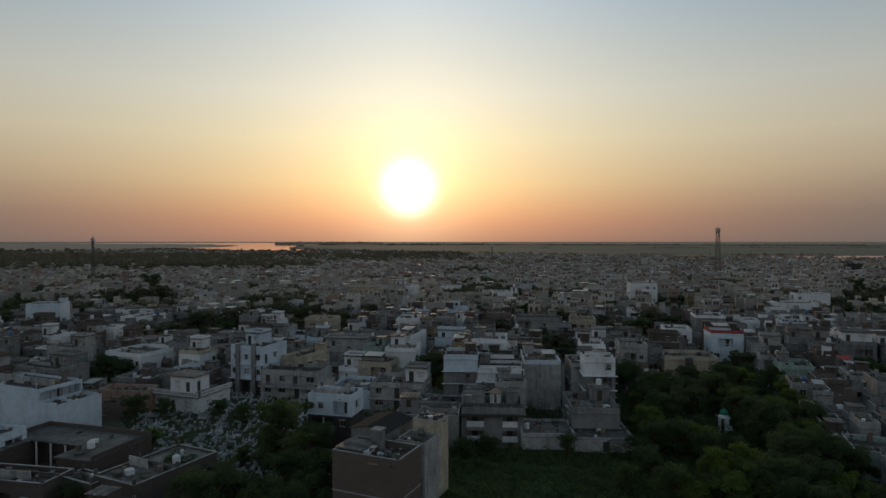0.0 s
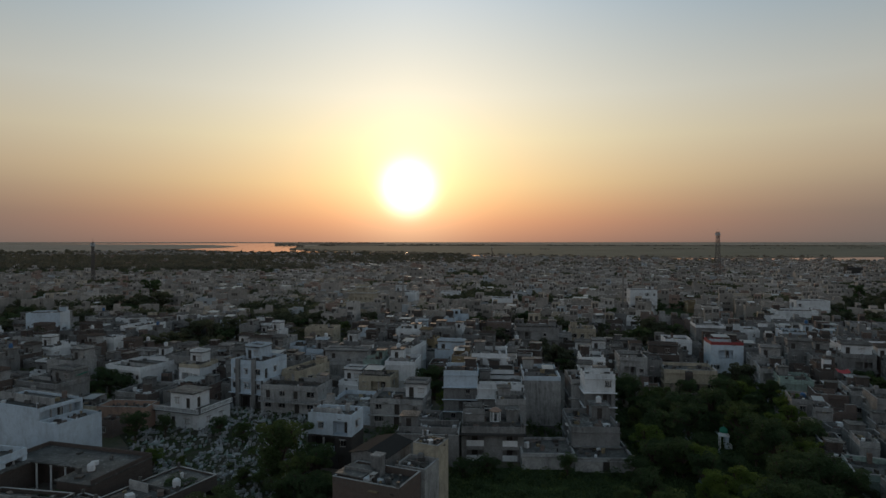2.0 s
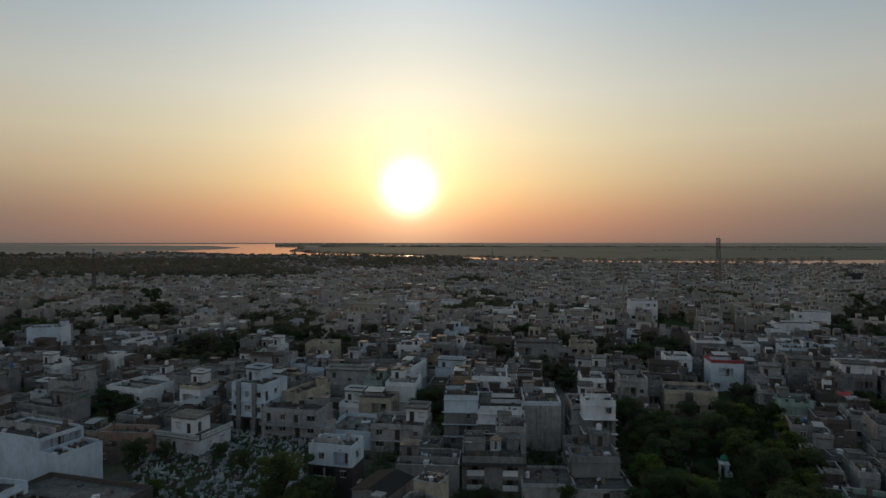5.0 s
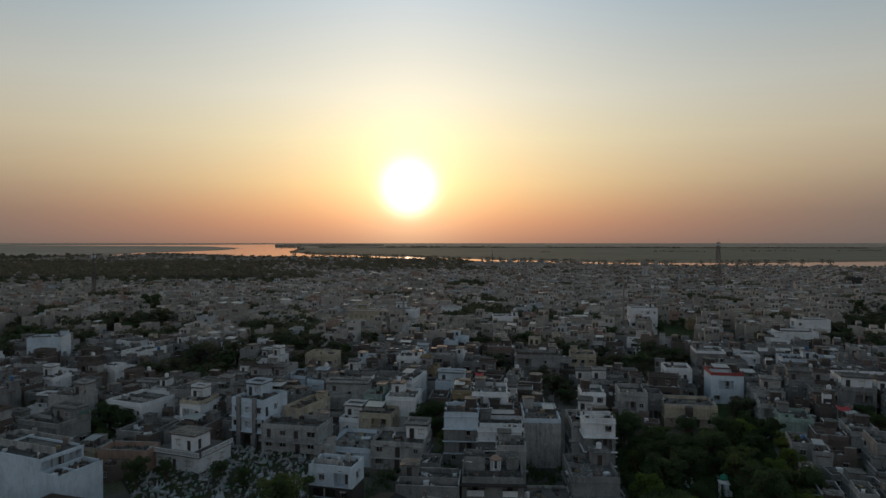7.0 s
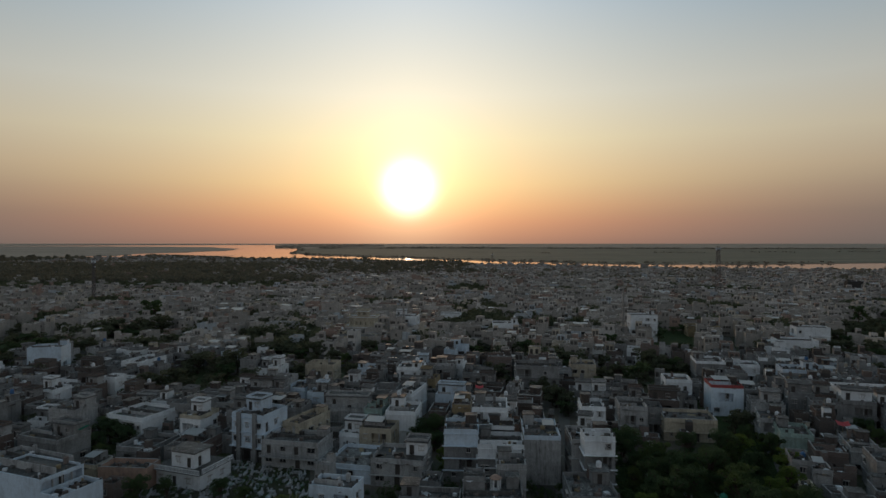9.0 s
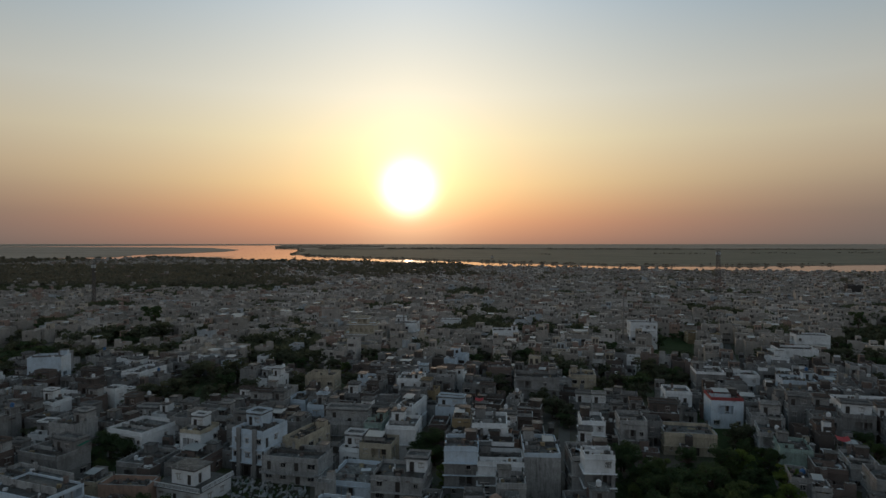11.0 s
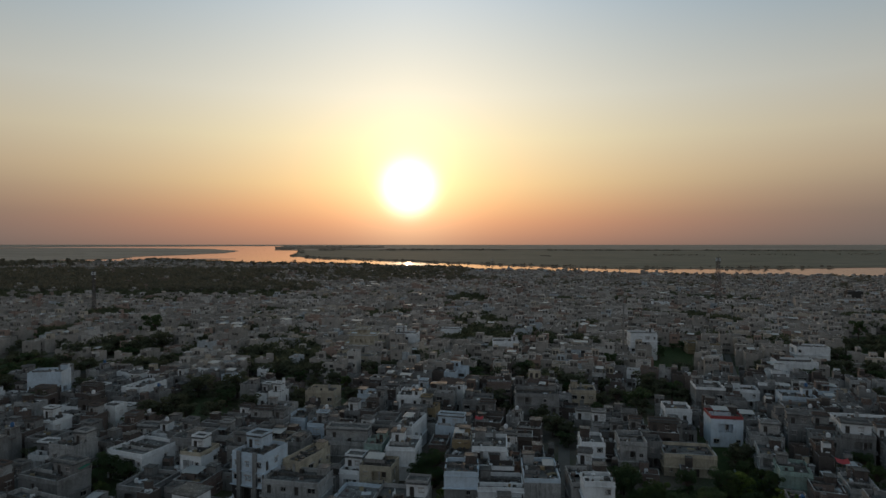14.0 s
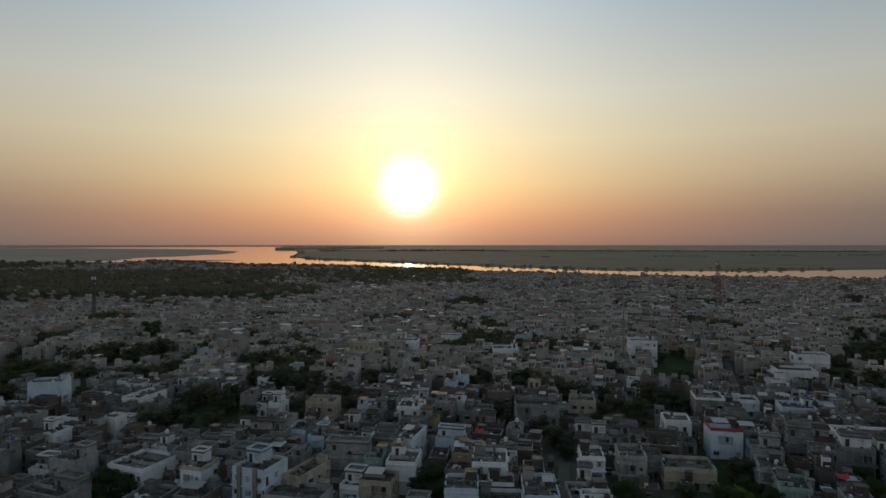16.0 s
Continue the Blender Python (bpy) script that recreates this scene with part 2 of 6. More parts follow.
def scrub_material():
    """Scrub and reeds along the river, in bands, paled less for haze than FARLAND."""
    n = Nodes("near_plain", rough=0.95, spec=0.1)
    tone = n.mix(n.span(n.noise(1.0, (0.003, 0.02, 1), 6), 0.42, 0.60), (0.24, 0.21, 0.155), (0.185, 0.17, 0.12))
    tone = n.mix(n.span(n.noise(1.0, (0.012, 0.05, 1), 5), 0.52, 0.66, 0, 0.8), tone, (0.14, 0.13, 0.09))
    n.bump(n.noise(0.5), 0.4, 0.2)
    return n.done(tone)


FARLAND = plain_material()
NEAR_PLAIN = scrub_material()
# pale leaf colour puts haze on the far bank's scrub and trees
HAZED_SCRUB = leaves("hazed_scrub", (0.30, 0.26, 0.20), (0.26, 0.22, 0.17))
WATER = water_material()
PAVING = plain("worn_alley_paving", (0.16, 0.145, 0.13), 0.85, scale=0.8)


# ---- mesh building ----
class Shape:
    """Collects corners and faces of one mesh."""

    def __init__(self):
        self.v, self.f, self.m = [], [], []

    def face(self, pts, mat=0):
        k = len(self.v)
        self.v.extend(pts)
        self.f.append(tuple(range(k, k + len(pts))))
        self.m.append(mat)

    def box(self, x0, x1, y0, y1, z0, z1, mat=0, bottom=True):
        k = len(self.v)
        self.v.extend([(x0, y0, z0), (x1, y0, z0), (x1, y1, z0), (x0, y1, z0), (x0, y0, z1), (x1, y0, z1), (x1, y1, z1), (x0, y1, z1)])
        fs = [(0, 1, 5, 4), (1, 2, 6, 5), (2, 3, 7, 6), (3, 0, 4, 7), (4, 5, 6, 7)] + ([(3, 2, 1, 0)] if bottom else [])
        self.f.extend(tuple(k + i for i in q) for q in fs)
        self.m.extend([mat] * len(fs))
        return self

    def beam(self, a, b, r, mat=0):
        """A square bar from a to b."""
        a, b = Vector(a), Vector(b)
        d = (b - a).normalized()
        s = d.cross(Vector((0, 0, 1)) if abs(d.z) < 0.9 else Vector((1, 0, 0))).normalized() * r
        u = d.cross(s).normalized() * r
        ring = [s + u, -s + u, -s - u, s - u]
        k = len(self.v)
        self.v.extend([tuple(a + q) for q in ring] + [tuple(b + q) for q in ring])
        fs = [(i, (i + 1) % 4, 4 + (i + 1) % 4, 4 + i) for i in range(4)] + [(3, 2, 1, 0), (4, 5, 6, 7)]
        self.f.extend(tuple(k + i for i in q) for q in fs)
        self.m.extend([mat] * 6)
        return self

    def lathe(self, rings, n=12, cx=0, cy=0, mat=0):
        """A round body from (radius, height) rings, closed at both ends."""
        k = len(self.v)
        for r, z in rings:
            self.v.extend((cx + r * math.cos(2 * math.pi * i / n), cy + r * math.sin(2 * math.pi * i / n), z) for i in range(n))
        for j in range(len(rings) - 1):
            for i in range(n):
                a, b = k + j * n + i, k + j * n + (i + 1) % n
                self.f.append((a, b, b + n, a + n))
                self.m.append(mat)
        self.f.append(tuple(k + i for i in reversed(range(n))))
        self.f.append(tuple(k + (len(rings) - 1) * n + i for i in range(n)))
        self.m.extend([mat, mat])
        return self

    def weld(self):
        """Joins equal corners and drops faces shut between two pieces."""
        ids, keep = {}, {}
        back = [ids.setdefault(tuple(round(c, 4) for c in v), len(ids)) for v in self.v]
        for f, m in zip(self.f, self.m):
            g = tuple(back[i] for i in f)
            key = frozenset(g)
            if key in keep:
                keep[key] = None
            else:
                keep[key] = (g, m)
        rest = [q for q in keep.values() if q]
        self.v, self.f, self.m = list(ids), [q[0] for q in rest], [q[1] for q in rest]
        return self

    def mesh(self, name, mats):
        me = bpy.data.meshes.new(name)
        me.from_pydata(self.v, [], self.f)
        for m in mats if isinstance(mats, (list, tuple)) else [mats]:
            me.materials.append(m)
        if any(self.m):
            me.polygons.foreach_set("material_index", self.m)
        me.update()
        return me


def part(name, shape, mats, parent, label="", at=None):
    """One mesh under a thing or a part."""
    me = shape if isinstance(shape, bpy.types.Mesh) else shape.mesh(name, mats)
    ob = new(name, me)
    ob.parent = parent
    if at is not None:
        ob.matrix_basis = at
    return tagged(ob, label)


def thing(name, m, label, category, group="", kind=""):
    ob = new(name)
    ob.empty_display_size = 0.3
    ob.matrix_basis = m
    return tagged(ob, label, category, group, kind)


def wall_face(s, p0, u, n, width, z0, z1, holes, deep=0.2, cut_at=None):
    """One outer wall face from corner p0 along u, with real recesses for the holes (u0, u1, za, zb)."""
    us = sorted({0.0, width, *(h[0] for h in holes), *(h[1] for h in holes)})
    zs = sorted({z0, z1, *(h[2] for h in holes), *(h[3] for h in holes), *([cut_at] if cut_at else [])})

    def at(a, z, d=0.0):
        return (p0[0] + u[0] * a - n[0] * d, p0[1] + u[1] * a - n[1] * d, z)

    for a, b in zip(us, us[1:]):
        for c, d in zip(zs, zs[1:]):
            mid_u, mid_z = (a + b) / 2, (c + d) / 2
            if not any(h[0] < mid_u < h[1] and h[2] < mid_z < h[3] for h in holes):
                s.face([at(a, c), at(b, c), at(b, d), at(a, d)])
    for a, b, c, d, *own in holes:
        far = own[0] if own else deep
        s.face([at(a, c, far), at(b, c, far), at(b, d, far), at(a, d, far)])
        s.face([at(a, c), at(b, c), at(b, c, far), at(a, c, far)])
        s.face([at(a, d, far), at(b, d, far), at(b, d), at(a, d)])
        s.face([at(a, c, far), at(a, d, far), at(a, d), at(a, c)])
        s.face([at(b, c), at(b, d), at(b, d, far), at(b, c, far)])


SHARED = {}


def window_mesh(w, h, glazed):
    """Frame, mullion and sill; the pane is in it or a part of its own."""
    key = ("window", w, h, glazed)
    if key not in SHARED:
        s, t = Shape(), 0.07
        us, zs = (0, t, w / 2 - 0.03, w / 2 + 0.03, w - t, w), (0, t, h - t, h)
        for i in range(5):
            for j in range(3):
                if j == 1 and i in (1, 3):
                    if glazed:
                        s.face([(us[i], 0.06, zs[1]), (us[i + 1], 0.06, zs[1]), (us[i + 1], 0.06, zs[2]), (us[i], 0.06, zs[2])], 1)
                    continue
                s.box(us[i], us[i + 1], -0.02, 0.06, zs[j], zs[j + 1])
            s.box(us[i], us[i + 1], -0.26, -0.02, 0, t)
            s.box(us[i], us[i + 1], -0.62, -0.02, zs[2], h)
        s.weld()
        SHARED[key] = s.mesh("window", [FRAME, GLASS])
    return SHARED[key]


def pane_mesh(w, h):
    key = ("pane", w, h)
    if key not in SHARED:
        SHARED[key] = Shape().box(0.07, w - 0.07, 0.03, 0.05, 0.07, h - 0.07).mesh("pane", GLASS)
    return SHARED[key]


def door_mesh(w, h):
    key = ("door", w, h)
    if key not in SHARED:
        s = Shape().box(0.02, w - 0.02, 0.0, 0.05, 0.0, h - 0.02)
        for z in (0.15, h * 0.52):
            s.box(0.15, w - 0.15, -0.02, 0.0, z, z + h * 0.36)
        SHARED[key] = s.mesh("door", DOOR)
    return SHARED[key]


def column_mesh(h):
    h = round(h, 1)
    key = ("column", h)
    if key not in SHARED:
        SHARED[key] = Shape().box(0, 0.22, 0, 0.22, 0, h).mesh("column", WALLS["pale"])
    return SHARED[key]


def railing(x0, x1, y, z, h=0.9, step=0.45):
    s = Shape()
    s.box(x0, x1, y, y + 0.1, z + h - 0.12, z + h).box(x0, x1, y, y + 0.1, z, z + 0.1)
    k = max(2, int((x1 - x0) / step))
    for i in range(k + 1):
        x = x0 + (x1 - x0 - 0.1) * i / k
        s.box(x, x + 0.1, y + 0.01, y + 0.09, z + 0.1, z + h - 0.12)
    return s


def parapet_shape(w, d, z0, z1, t=0.2, x0=None, y0=0.0):
    x0 = -w / 2 if x0 is None else x0
    x1, y1 = x0 + w, y0 + d
    s = Shape()
    s.box(x0, x1, y0, y0 + t, z0, z1).box(x0, x1, y1 - t, y1, z0, z1)
    s.box(x0, x0 + t, y0 + t, y1 - t, z0, z1).box(x1 - t, x1, y0 + t, y1 - t, z0, z1)
    return s


def bent_slab(pts, z0, z1, side):
    """A slab along the front and one side of a house."""
    pts = [(x * side, y) for x, y in pts][::side]
    s = Shape()
    s.face([(x, y, z1) for x, y in pts])
    s.face([(x, y, z0) for x, y in reversed(pts)])
    k, n = len(s.v), len(pts)
    for i in range(n):
        (x0, y0), (x1, y1) = pts[i], pts[(i + 1) % n]
        s.face([(x0, y0, z0), (x1, y1, z0), (x1, y1, z1), (x0, y0, z1)])
    return s


LOOKS = {"white": "white lime-washed", "blue": "pale blue painted", "cream": "cream painted", "cement": "grey cement-plastered",
         "pale": "pale grey plastered", "peach": "peach painted", "ochre": "ochre painted", "green": "pale green painted",
         "brick": "bare brick", "sooty": "dark old brick", "dark": "soot-dark", "old_brick": "weathered red brick"}
COUNT = {1: "one-storey", 2: "two-storey", 3: "three-storey", 4: "four-storey"}
MADE = []  # x, y, half diagonal of every house that stands


def openings(rng, width, floors, storey, door, busy, veranda=False):
    """Windows and doors of one face: u0, u1, z0, z1, kind."""
    out = []
    for k in range(floors):
        base = k * storey
        n = max(1, int(width / 2.7))
        if veranda or (width > 4.2 and rng.random() < 0.42 * min(1, busy * 1.4)):
            w = width - 1.1 if veranda else rng.uniform(2.4, min(4.6, width - 1.2))
            u = rng.uniform(0.5, width - w - 0.5)
            out.append((u, u + w, base + 0.12, base + min(2.45, storey - 0.35), "veranda"))
            for v0, v1 in ((0.4, u - 0.3), (u + w + 0.3, width - 0.4)):
                if v1 - v0 > 1.4 and rng.random() < busy:
                    mid = (v0 + v1) / 2
                    out.append((mid - 0.5, mid + 0.5, base + 1.0, base + 2.2, "window"))
            continue
        for i in range(n):
            mid = width * (i + 0.5) / n + rng.uniform(-0.25, 0.25)
            if rng.random() > busy:
                continue
            if k == 0 and door and i == n // 2:
                w, h, sill, kind = 1.1, 2.1, 0.05, "door"
            elif k > 0 and rng.random() < 0.18:
                w, h, sill, kind = 1.0, 2.1, 0.12, "door"
            else:
                w, h, sill, kind = rng.choice([(1.2, 1.3), (1.5, 1.35), (1.8, 1.4), (0.9, 1.2)]) + (1.0, "window")
            if mid - w / 2 < 0.3 or mid + w / 2 > width - 0.3:
                continue
            out.append((mid - w / 2, mid + w / 2, base + sill, base + sill + h, kind))
    return out


def cut(o):
    return (*o[:4], 1.5) if o[4] in ("veranda", "loggia") else o[:4]


def house(x, y, w, d, h, yaw, wall, seed=0, floors=0, fine=True, stair=False, ledge=True, balcony=False, top=None, base=None,
          busy=0.75, sheet=False, low_roof=0.0, tank="", back_stair=None, upper=False, veranda=False, old_roof=False, band=False, side_veranda=False, white_floors=1, pilasters=0, loggias=False):
    """A flat-roofed town house. x, y: the middle of its front on the ground; it reaches d metres back, h to the parapet's top."""
    rng = random.Random(seed * 7919 + int(x * 10) * 31 + int(y * 10))
    rise = 0.85 if not low_roof else low_roof
    roof = h - rise
    floors = floors or max(1, round(roof / 3.1))
    storey = roof / floors
    m = pose(x, y, 0, 0, 0, yaw)
    extra = "with parapet roof" if not balcony else "with balcony railings"
    root = thing("house", m, f"{LOOKS[wall]} {COUNT.get(floors, 'four-storey')} house {extra}" + (" and stair room" if stair else ""), "house", "town houses")
    MADE.append((x - math.sin(radians(yaw)) * d / 2, y + math.cos(radians(yaw)) * d / 2, w, d, yaw))
    mat = WALLS[wall]
    s = Shape()
    front = openings(rng, w, floors, storey, True, busy, veranda)
    if loggias:
        front = [(w * a, w * b, storey * k + 0.1, storey * k + storey - 0.5, "loggia") for k in range(floors) for a, b in ((0.08, 0.36), (0.66, 0.9))]
    sides = {1: [], -1: []}
    near_side = 1 if x - y * math.tan(radians(-yaw)) < 0 else -1
    sides[near_side] = openings(rng, d, floors, storey, False, busy * 0.55)
    split = roof - storey * white_floors if base else None
    if side_veranda:
        sides[near_side] = [(0.35, d - 0.35, roof - 2.5, roof - 0.25, "veranda")]
    wall_face(s, (-w / 2, 0), (1, 0), (0, -1), w, -0.6, roof, [cut(o) for o in front], cut_at=split)
    wall_face(s, (w / 2, 0), (0, 1), (1, 0), d, -0.6, roof, [cut(o) for o in sides[1]], cut_at=split)
    wall_face(s, (-w / 2, d), (0, -1), (-1, 0), d, -0.6, roof, [cut(o) for o in sides[-1]], cut_at=split)
    wall_face(s, (w / 2, d), (-1, 0), (0, 1), w, -0.6, roof, [])
    if base:
        low_part, high_part = Shape(), Shape()
        for f in s.f:
            mid = sum(s.v[i][2] for i in f) / len(f)
            (low_part if mid < split else high_part).face([s.v[i] for i in f])
        part("lower_wall", low_part, WALLS[base], root, f"{LOOKS[base]} lower wall")
        part("wall", high_part, mat, root)
    else:
        part("wall", s, mat, root)
    part("roof", Shape().box(-w / 2 + 0.15, w / 2 - 0.15, 0.15, d - 0.15, roof - 0.18, roof + 0.02), (WORN_ROOF if low_roof else OLD_ROOF) if old_roof else ROOF, root, "stained concrete roof deck")
    if wall not in ("white", "blue") and rng.random() < 0.6 or band:
        part("coping", parapet_shape(w + 0.06, d + 0.06, h, h + 0.05, 0.26, -w / 2 - 0.03, -0.03), WALLS["pale"], root, "pale cement coping")
    if band:
        for k in range(1, floors):
            z = k * storey
            part("band", parapet_shape(w + 0.08, d + 0.08, z - 0.1, z + 0.05, 0.04, -w / 2 - 0.04, -0.04), WALLS["pale"], root, "pale cement band")
    part("parapet", parapet_shape(w, d, roof, h), WALLS[top] if top else mat, root)
    if ledge:
        for k in range(1, floors + 1):
            z = k * storey
            out = 0.55 if k < floors else 0.22
            e, g = out * 0.6, 0.003
            part("ledge", bent_slab([(-w / 2 - e, -out), (w / 2 + e, -out), (w / 2 + e, d), (w / 2 + g, d), (w / 2 + g, -g), (-w / 2 - e, -g)], z - 0.1, z, near_side), mat, root)
    for face, items in (("front", front), ("side", sides[near_side])):
        for u0, u1, z0, z1, kind in items:
            if face == "front":
                at = pose(-w / 2 + u0, 0.17, z0)
            elif near_side == 1:
                at = pose(w / 2 - 0.17, u0, z0, 0, 0, 90)
            else:
                at = pose(-w / 2 + 0.17, d - u0, z0, 0, 0, -90)
            ww, hh = round(u1 - u0, 2), round(z1 - z0, 2)
            if kind == "veranda":
                k = max(1, round(ww / 1.7))
                for i in range(k + 1):
                    c = (ww - 0.22) * i / k
                    if 0 < i < k:
                        part("column", column_mesh(hh), None, root, at=at @ pose(c, -0.14, 0.0))
                part("door", door_mesh(1.0, 2.05), None, root, at=at @ pose(ww * 0.55, 1.27, 0.0))
                if rng.random() < 0.6:
                    part("railing", railing(0, ww, -0.16, 0.0, 0.85), mat, root, at=at)
            elif kind == "loggia":
                part("balcony_wall", Shape().box(0, ww, -0.19, -0.07, 0, 0.95), WALLS["white"], root, "white balcony wall", at)
                part("door", door_mesh(1.0, 2.05), None, root, at=at @ pose(ww * 0.3, 1.27, 0.0))
            elif kind == "door":
                part("door", door_mesh(ww, hh), None, root, at=at)
            else:
                win = part("window", window_mesh(ww, hh, not fine), None, root, at=at)
                if fine:
                    part("pane", pane_mesh(ww, hh), None, win, at=Matrix.Identity(4))
    if loggias:
        part("canopy", Shape().box(-w / 2 - 0.4, w / 2 + 0.4, -0.9, -0.003, roof - 0.42, roof - 0.2), WALLS["dark"], root, "soot-dark canopy slab")
    for i in range(pilasters):
        a = -w / 2 + w * (i + 0.5) / pilasters
        part("pilaster", Shape().box(a - 0.45, a + 0.45, -0.6, -0.003, -0.4, h + 0.3), WALLS["cement"], root, "grey cement pilaster")
    if balcony:
        for k in range(1, floors):
            z = k * storey
            b = part("balcony", Shape().box(-w / 2, w / 2, -1.15, -0.553, z - 0.14, z), mat, root)
            part("railing", railing(-w / 2, w / 2, -1.13, z), mat, b)
    if upper:
        uw, ud, uh = max(3.0, w * rng.uniform(0.4, 0.6)), d * rng.uniform(0.35, 0.5), 2.8
        if rng.random() < 0.4:
            uw, ud = w - 0.5, d * 0.55
        ux = rng.choice((-1, 1)) * (w - uw) / 2
        ux -= math.copysign(0.21, ux)
        uy = d - ud - 0.21
        s = Shape()
        holes = [(uw * 0.15, uw * 0.15 + 1.0, roof + 0.1, roof + 2.1), (uw * 0.58, uw * 0.58 + 1.2, roof + 1.0, roof + 2.1)]
        wall_face(s, (ux - uw / 2, uy), (1, 0), (0, -1), uw, roof, roof + uh, holes)
        wall_face(s, (ux + uw / 2, uy), (0, 1), (1, 0), ud, roof, roof + uh, [])
        wall_face(s, (ux - uw / 2, uy + ud), (0, -1), (-1, 0), ud, roof, roof + uh, [])
        wall_face(s, (ux + uw / 2, uy + ud), (-1, 0), (0, 1), uw, roof, roof + uh, [])
        s.box(ux - uw / 2 - 0.3, ux + uw / 2 + 0.3, uy - 0.6, uy + ud + 0.1, roof + uh, roof + uh + 0.15, 1)
        room = part("upper_room", s, [WALLS[rng.choice((wall, wall, "cement", "pale", "white"))], WORN_ROOF], root)
        part("door", door_mesh(1.0, 2.0), None, room, at=pose(ux - uw / 2 + holes[0][0], uy + 0.17, roof + 0.1))
        part("window", window_mesh(1.2, 1.1, True), None, room, at=pose(ux - uw / 2 + holes[1][0], uy + 0.17, roof + 1.0))
        part("roof_wall", parapet_shape(uw + 0.3, ud - 0.1, roof + uh + 0.15, roof + uh + 0.6, 0.15, ux - uw / 2 - 0.15, uy + 0.05), mat, room)
        stair = False
    if stair:
        sw, sd, sh = min(w * 0.45, rng.uniform(2.4, 3.4)), min(d * 0.45, rng.uniform(2.6, 4.0)), rng.uniform(2.1, 2.6)
        side = rng.choice((-1, 1))
        far = rng.random() < 0.65 if back_stair is None else back_stair
        sx = side * (w / 2 - sw / 2 - 0.22)
        sy = d - sd - 0.22 if far else 0.22
        s = Shape()
        hole = (sw * 0.3, sw * 0.3 + 0.9, roof + 0.1, roof + 2.0)
        wall_face(s, (sx - sw / 2, sy), (1, 0), (0, -1), sw, roof, roof + sh, [hole])
        wall_face(s, (sx + sw / 2, sy), (0, 1), (1, 0), sd, roof, roof + sh, [])
        wall_face(s, (sx - sw / 2, sy + sd), (0, -1), (-1, 0), sd, roof, roof + sh, [])
        wall_face(s, (sx + sw / 2, sy + sd), (-1, 0), (0, 1), sw, roof, roof + sh, [])
        s.box(sx - sw / 2 - 0.25, sx + sw / 2 + 0.25, sy - 0.35, sy + sd + 0.2, roof + sh, roof + sh + 0.16, 1)
        room = part("stair_room", s, [mat, WORN_ROOF], root)
        part("door", door_mesh(0.9, 1.9), None, room, at=pose(sx - sw / 2 + hole[0], sy + 0.17, roof + 0.1))
        if (rng.random() < 0.4 or tank) and tank != "none":
            kind = tank or rng.choice(("white", "white", "white", "white", "blue"))
            water_tank(m @ Vector((sx, sy + sd / 2, roof + sh + 0.16)), kind)
    elif tank:
        water_tank(m @ Vector((w * 0.25, d * 0.6, roof + 0.02)), tank)
    if w > 4 and d > 4:
        if rng.random() < 0.55:
            b = d * rng.uniform(0.3, 0.42)
            part("roof_wall", Shape().box(-w / 2 + 0.203, rng.choice((0.0, w * 0.2, w / 2 - 0.203)), b, b + 0.15, roof + 0.023, roof + rng.uniform(0.6, 1.4)), WALLS[rng.choice((wall, "cement", "pale"))], root)
        if not (stair or upper) and not low_roof and rng.random() < 0.6:
            a, q, e, z = rng.choice((-1, 1)) * (w / 2 - 1.55), rng.uniform(2.0, 2.5), rng.uniform(1.8, 2.6), roof + rng.uniform(1.9, 2.3)
            shed = Shape()
            wall_face(shed, (a - q / 2, d - e - 0.22), (1, 0), (0, -1), q, roof, z, [(q * 0.3, q * 0.3 + 0.8, roof + 0.1, z - 0.15)])
            shed.box(a - q / 2, a + q / 2, d - e + 0.003, d - 0.23, roof, z, bottom=False)
            shed.box(a - q / 2 - 0.2, a + q / 2 + 0.2, d - e - 0.5, d - 0.21, z, z + 0.12, 1)
            part("roof_shed", shed, [WALLS[rng.choice((wall, "cement", "cement", "sooty"))], WORN_ROOF], root, "small shed on the roof")
        if rng.random() < 0.3:
            a = rng.uniform(-w / 4, w / 4)
            part("chimney", Shape().box(a - 0.3, a + 0.3, d - 0.9, d - 0.24, roof + 0.02, h + rng.uniform(0.3, 1.2)), WALLS[rng.choice(("brick", "pale", "cement"))], root)
    for _ in range(rng.randint(10, 28)):
        a, b = rng.uniform(-w / 2 + 0.7, w / 2 - 0.7), rng.uniform(0.6, d - 0.9)
        q, e = rng.uniform(0.12, 0.5), rng.uniform(0.12, 0.9)
        if rng.random() < 0.2:
            q, e = rng.uniform(0.6, 1.3), 0.08
        litter(m, a, b, roof + 0.02, q, e, rng)
    for a in (-w / 2 + 0.2, w / 2 - 0.2):
        for b in (0.2, d / 2, d - 0.2):
            if rng.random() < 0.55:
                litter(m, a, b, h - 0.05, 0.16, rng.uniform(0.3, 0.8), rng, 0)
    if rng.random() < 0.5:
        b = rng.uniform(0.3, 0.7) * d
        k = int(w / 0.8)
        for i in range(1, k):
            litter(m, -w / 2 + 0.8 * i, b, roof + 0.02, 0.42, 0.7, rng, 0, 0.0)
    if sheet:
        roof_sheet(m @ Vector((-w * 0.12, d * 0.45, roof + 0.02)), min(w * 0.6, 4.2), min(d * 0.5, 3.6), yaw, 2.2, seed)
    return root


CLUTTER = Shape()


